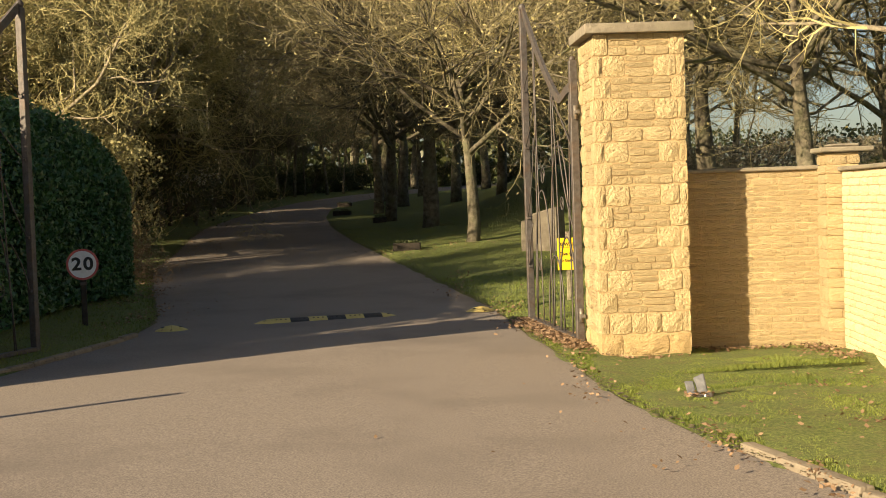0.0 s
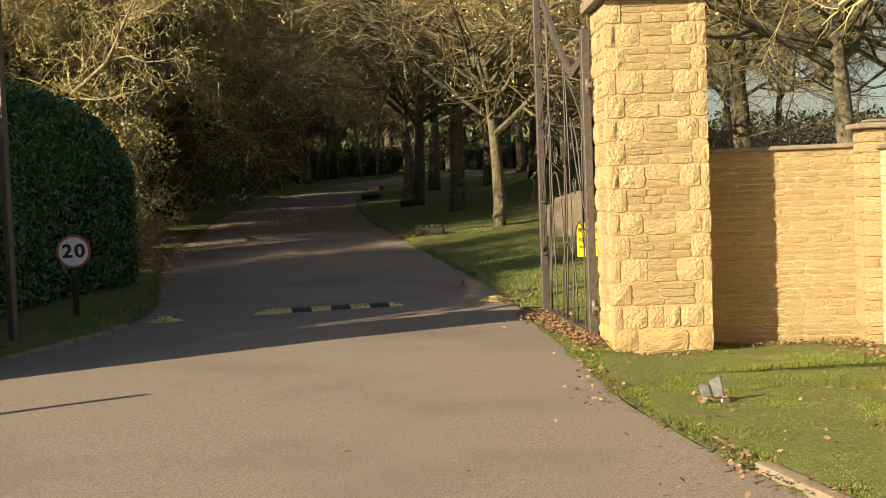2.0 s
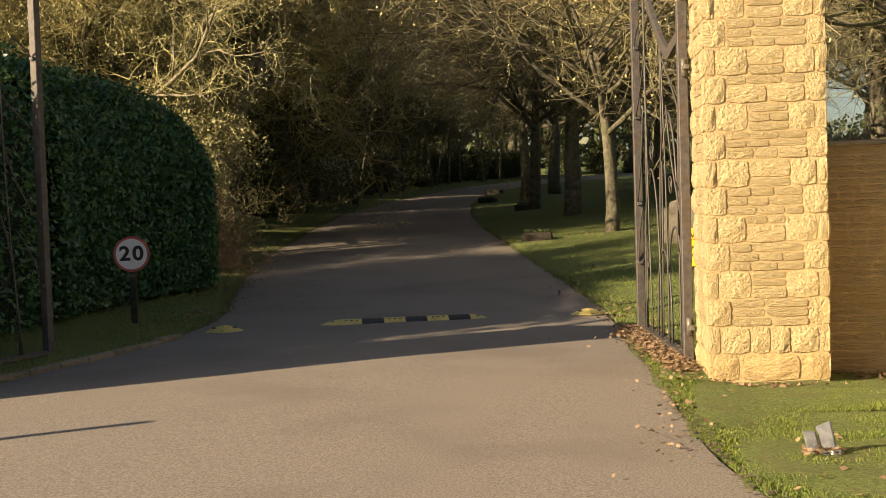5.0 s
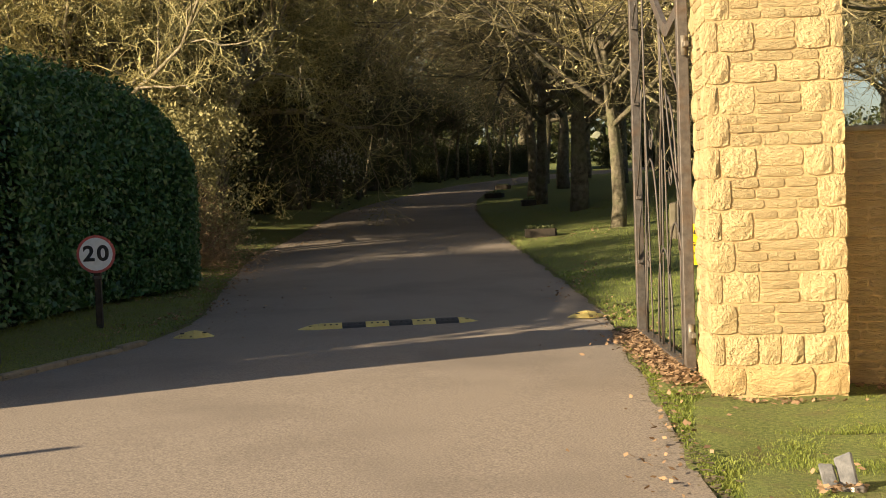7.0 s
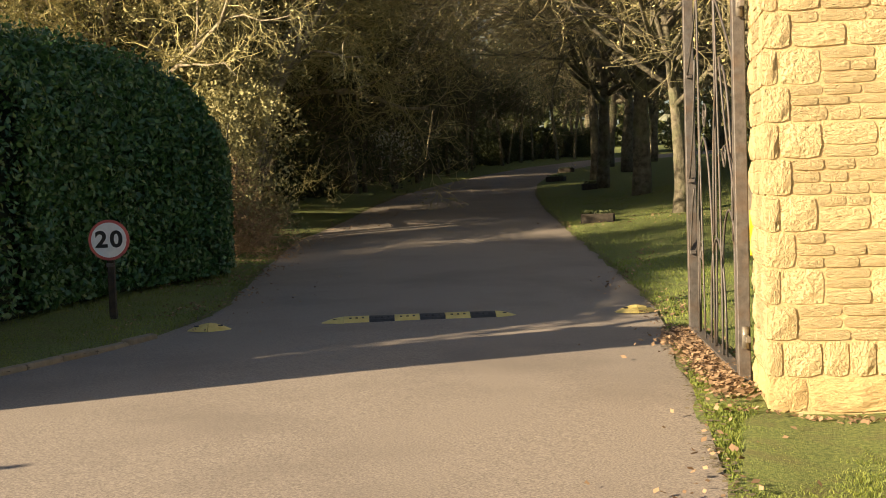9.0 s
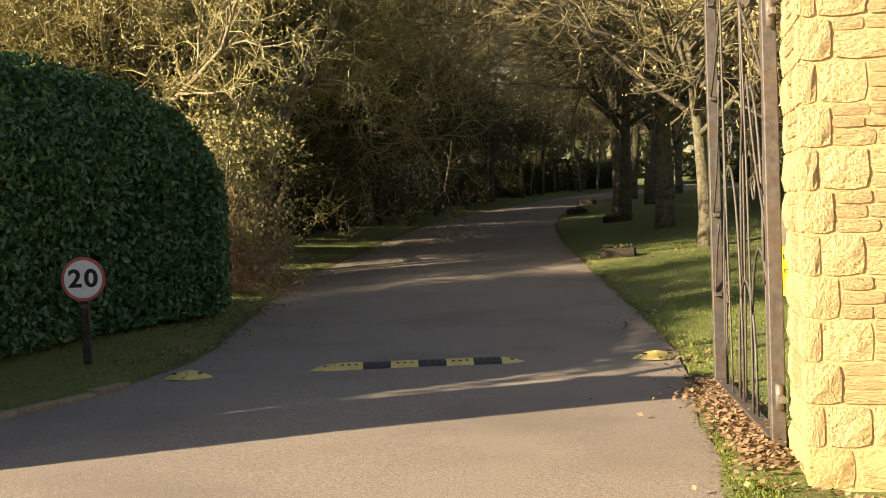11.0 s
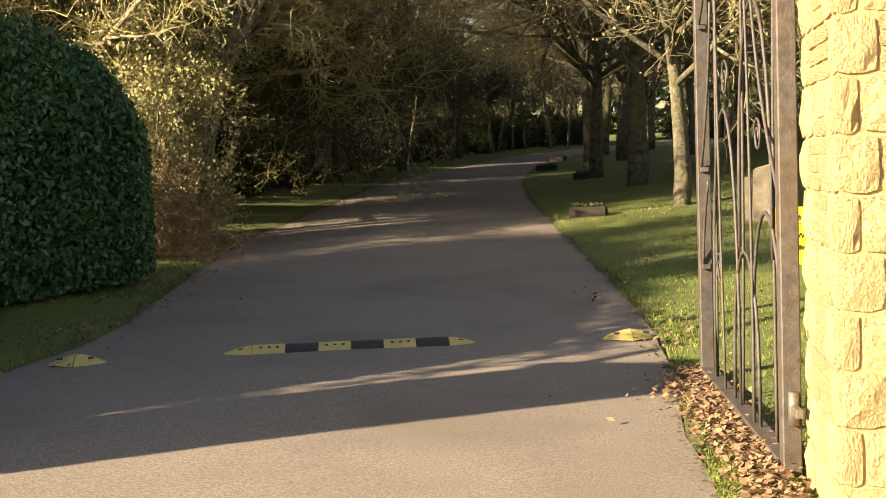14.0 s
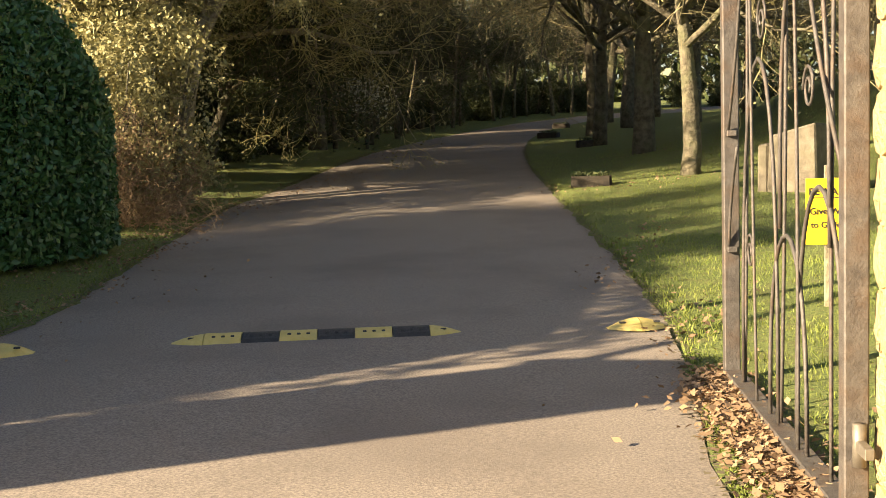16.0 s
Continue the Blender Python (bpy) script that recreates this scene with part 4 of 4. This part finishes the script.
# ---- distance: woods all round ----
def far_woods(name, pts, h, n, label, size=0.45, mat="ivy"):
    rs = np.random.RandomState(len(label) + n)
    pts = np.array(pts, float)
    k = rs.randint(0, len(pts) - 1, n)
    u = rs.rand(n)
    p = pts[k] * (1 - u)[:, None] + pts[k + 1] * u[:, None]
    bump = np.array([0.72 + 0.4 * noise.noise(Vector((a * 0.11, b * 0.11, 0))) + 0.18 * noise.noise(Vector((a * 0.5, b * 0.5, 4))) for a, b in p])
    z = h * bump * rs.rand(n) ** 0.8
    c = np.stack([p[:, 0] + rs.normal(0, 2.2, n), p[:, 1] + rs.normal(0, 2.2, n), z + np.array([land(a, b) for a, b in p])], 1)
    ob = part(name, quads_of(name, leaf_quads(rs, c, size, aspect=0.6)), M[mat])
    return tagged(ob, label, "woods", kind="stuff")


far_woods("far_woods", [(-60, 110), (-20, 118), (6, 122)], 9, 9000, "dark distant belt of woodland")
far_woods("far_hedge", [(4, 124), (30, 118), (60, 105), (110, 85)], 4.5, 12000, "hazy distant hedge line", 0.22)
far_woods("far_scrub", [(3, 84), (14, 78), (26, 70), (45, 66), (70, 60)], 2.6, 16000, "brown winter scrub beyond stone wall", 0.12, "bark")
bush = bare_tree(57, BUSH, 1.7, 0.045, M["bark"], M["twig"], "bare brown winter bush beyond stone wall", "bush", "winter bushes")
place(bush, 6.2, 46.0, 0, 0.85)
for x, y, turn, q in ((6.1, 31.0, 30, 0.85), (7.6, 33.5, 200, 0.8), (9.4, 36.5, 110, 0.95)):
    put_copy(sh[0], x, y, turn, q)
for k, (x, y) in enumerate(((8.0, 44.0), (9.8, 46.5), (11.8, 43.5), (13.8, 45.5), (16.0, 43.0), (18.5, 45.0), (7.0, 50.0), (12.6, 50.0), (21.0, 44.0))):
    put_copy(bush, x, y, 70 * k, 0.75 + 0.12 * (k % 4))
far_woods("side_woods", [(-46, -30), (-40, 0), (-38, 30), (-34, 60), (-36, 100)], 4.0, 10000, "dark woodland belt beside drive", 0.45)
far_woods("back_woods", [(-46, -40), (0, -48), (60, -40), (70, 20), (80, 60)], 7, 9000, "dark woodland across the road", 0.6)


# ---- grass, fallen leaves ----
def blades(name, spans, n, h, label, seed, edge=None):
    rs = np.random.RandomState(seed)
    q = []
    for (x0, x1, y0, y1), share in spans:
        for _ in range(int(n * share)):
            x, y = rs.uniform(x0, x1), rs.uniform(y0, y1)
            d = inside_road(x, y)
            if d > -0.03 or (x > 3.1 and y < 13.2) or (0.62 < x < 1.7 and 12.9 < y < 14.1) or (1.5 < x < 3.3 and y > 13.75 and y < 14.3):
                continue
            z = land(x, y) + 0.01
            if y > 14.5 and noise.noise(Vector((x * 1.7, y * 1.7, 9))) < -0.5:
                continue
            if edge and d < -edge:
                continue
            hh = h * rs.uniform(0.5, 1.3) * (0.9 + 0.5 * noise.noise(Vector((x * 3.1, y * 3.1, 4))))
            a = rs.uniform(0, math.pi)
            dx, dy = math.cos(a) * 0.005, math.sin(a) * 0.005
            lx, ly = rs.normal(0, 0.45, 2) * hh
            q.append(((x - dx, y - dy, z), (x + dx, y + dy, z), (x + dx * 0.3 + lx, y + dy * 0.3 + ly, z + hh), (x - dx * 0.3 + lx, y - dy * 0.3 + ly, z + hh)))
    return tagged(part(name, quads_of(name, np.array(q)), M["grass"]), label, "grass", kind="stuff")


blades("lawn_grass", [((0.2, 3.2, 6.5, 13.9), 1.0)], 140000, 0.029, "short bright sunlit lawn grass", 1)
blades("edge_moss", [((-0.6, 0.6, 12.6, 17.6), 1.0)], 42000, 0.026, "yellow-green mossy grass strip along drive edge", 7, 0.24)
blades("verge_grass", [((-9.3, -5.2, 11.5, 27), 0.6), ((-2.5, 3.5, 13.6, 24), 0.8), ((-6.5, 4, 24, 42), 0.6)], 60000, 0.055, "rough green verge grass", 2)


def litter(name, spots, label, seed, size=0.03):
    """Spots: (x, y, spread x, spread y, count, heap height)."""
    rs = np.random.RandomState(seed)
    c = []
    for x, y, sx, sy, n, heap in spots:
        for _ in range(n):
            px, py = x + rs.normal(0, sx), y + rs.normal(0, sy)
            d = inside_road(px, py)
            z = (base_z(py) + 0.03) if d > 0.05 else land(px, py) + 0.04
            c.append((px, py, z + 0.012 + heap * rs.rand()))
    q = leaf_quads(rs, np.array(c), size, 0.5, flat=0.6, aspect=0.65)
    return tagged(part(name, quads_of(name, q), M["litter"]), label, "leaves", kind="stuff")


GATE_HEAP = [(0.40 - 0.56 * u, 13.95 + 2.6 * u, 0.085, 0.2, 300, 0.045) for u in np.linspace(0, 1, 12)]
litter("leaf_heap", GATE_HEAP + [(0.45, 13.6, 0.08, 0.2, 220, 0.04)], "heap of dry brown leaves along gate foot", 4, 0.021)
litter("lawn_leaves", [(1.8, 10.0, 0.9, 1.6, 150, 0), (1.30, 10.36, 0.07, 0.05, 45, 0.03), (2.5, 13.6, 0.4, 0.06, 130, 0.02), (2.95, 12.3, 0.12, 0.5, 150, 0.02), (1.1, 12.98, 0.35, 0.05, 110, 0.02), (0.45, 11.6, 0.1, 0.9, 60, 0), (1.22, 8.3, 0.06, 0.35, 70, 0.01), (1.62, 7.1, 0.07, 0.4, 80, 0.01), (2.1, 5.9, 0.1, 0.4, 60, 0.01), (2.1, 9.0, 0.6, 1.0, 60, 0), (2.95, 13.3, 0.12, 0.2, 160, 0.03), (1.95, 13.72, 0.25, 0.05, 90, 0.02), (2.3, 11.0, 0.15, 0.06, 25, 0), (2.5, 8.9, 0.12, 0.05, 25, 0)],
       "scattered dry leaves on lawn", 5, 0.02)
litter("verge_leaves", [(-8.2, 21, 0.25, 2.0, 260, 0.01), (-8.5, 28, 0.4, 1.6, 260, 0.01), (-9.3, 33, 0.4, 2.5, 200, 0), (-6.0, 19, 0.6, 1.8, 60, 0), (-3.2, 31.2, 0.6, 0.5, 120, 0), (-1.6, 32.2, 0.5, 0.4, 80, 0), (-3.4, 39, 0.6, 0.5, 90, 0), (0.8, 19, 0.8, 2, 60, 0), (-11.5, 42, 0.5, 4, 260, 0),
                        (0.85, 15.0, 0.25, 0.8, 200, 0.01), (-6.1, 18.6, 0.16, 1.2, 160, 0), (-7.0, 22.0, 0.2, 1.2, 260, 0.01), (-7.9, 24.6, 0.25, 1.0, 300, 0.01), (-0.45, 18.6, 0.15, 0.8, 120, 0), (-1.4, 22.5, 0.15, 1.5, 120, 0)], "dry leaves strewn along shaded verges", 6, 0.022)

rs = np.random.RandomState(21)
q = []
for _ in range(9000):
    y = rs.uniform(5.5, 48)
    left = rs.rand() < 0.5
    e = road_x(LEFT_EDGE, y) if left else road_x(RIGHT_EDGE, y)
    x = e + (-1 if left else 1) * (rs.normal(0.035, 0.045) + 0.05 * noise.noise(Vector((y * 1.3, left * 5.0, 0))))
    q.append((x, y, base_z(y) + 0.022 + 0.02 * rs.rand()))
dirt = leaf_quads(rs, np.array(q), 0.016, 0.6, flat=0.9, aspect=0.8)
tagged(part("edge_dirt", quads_of("edge_dirt", dirt), M["dirt"]), "dark crumbled soil and moss along road edges", "soil", kind="stuff")
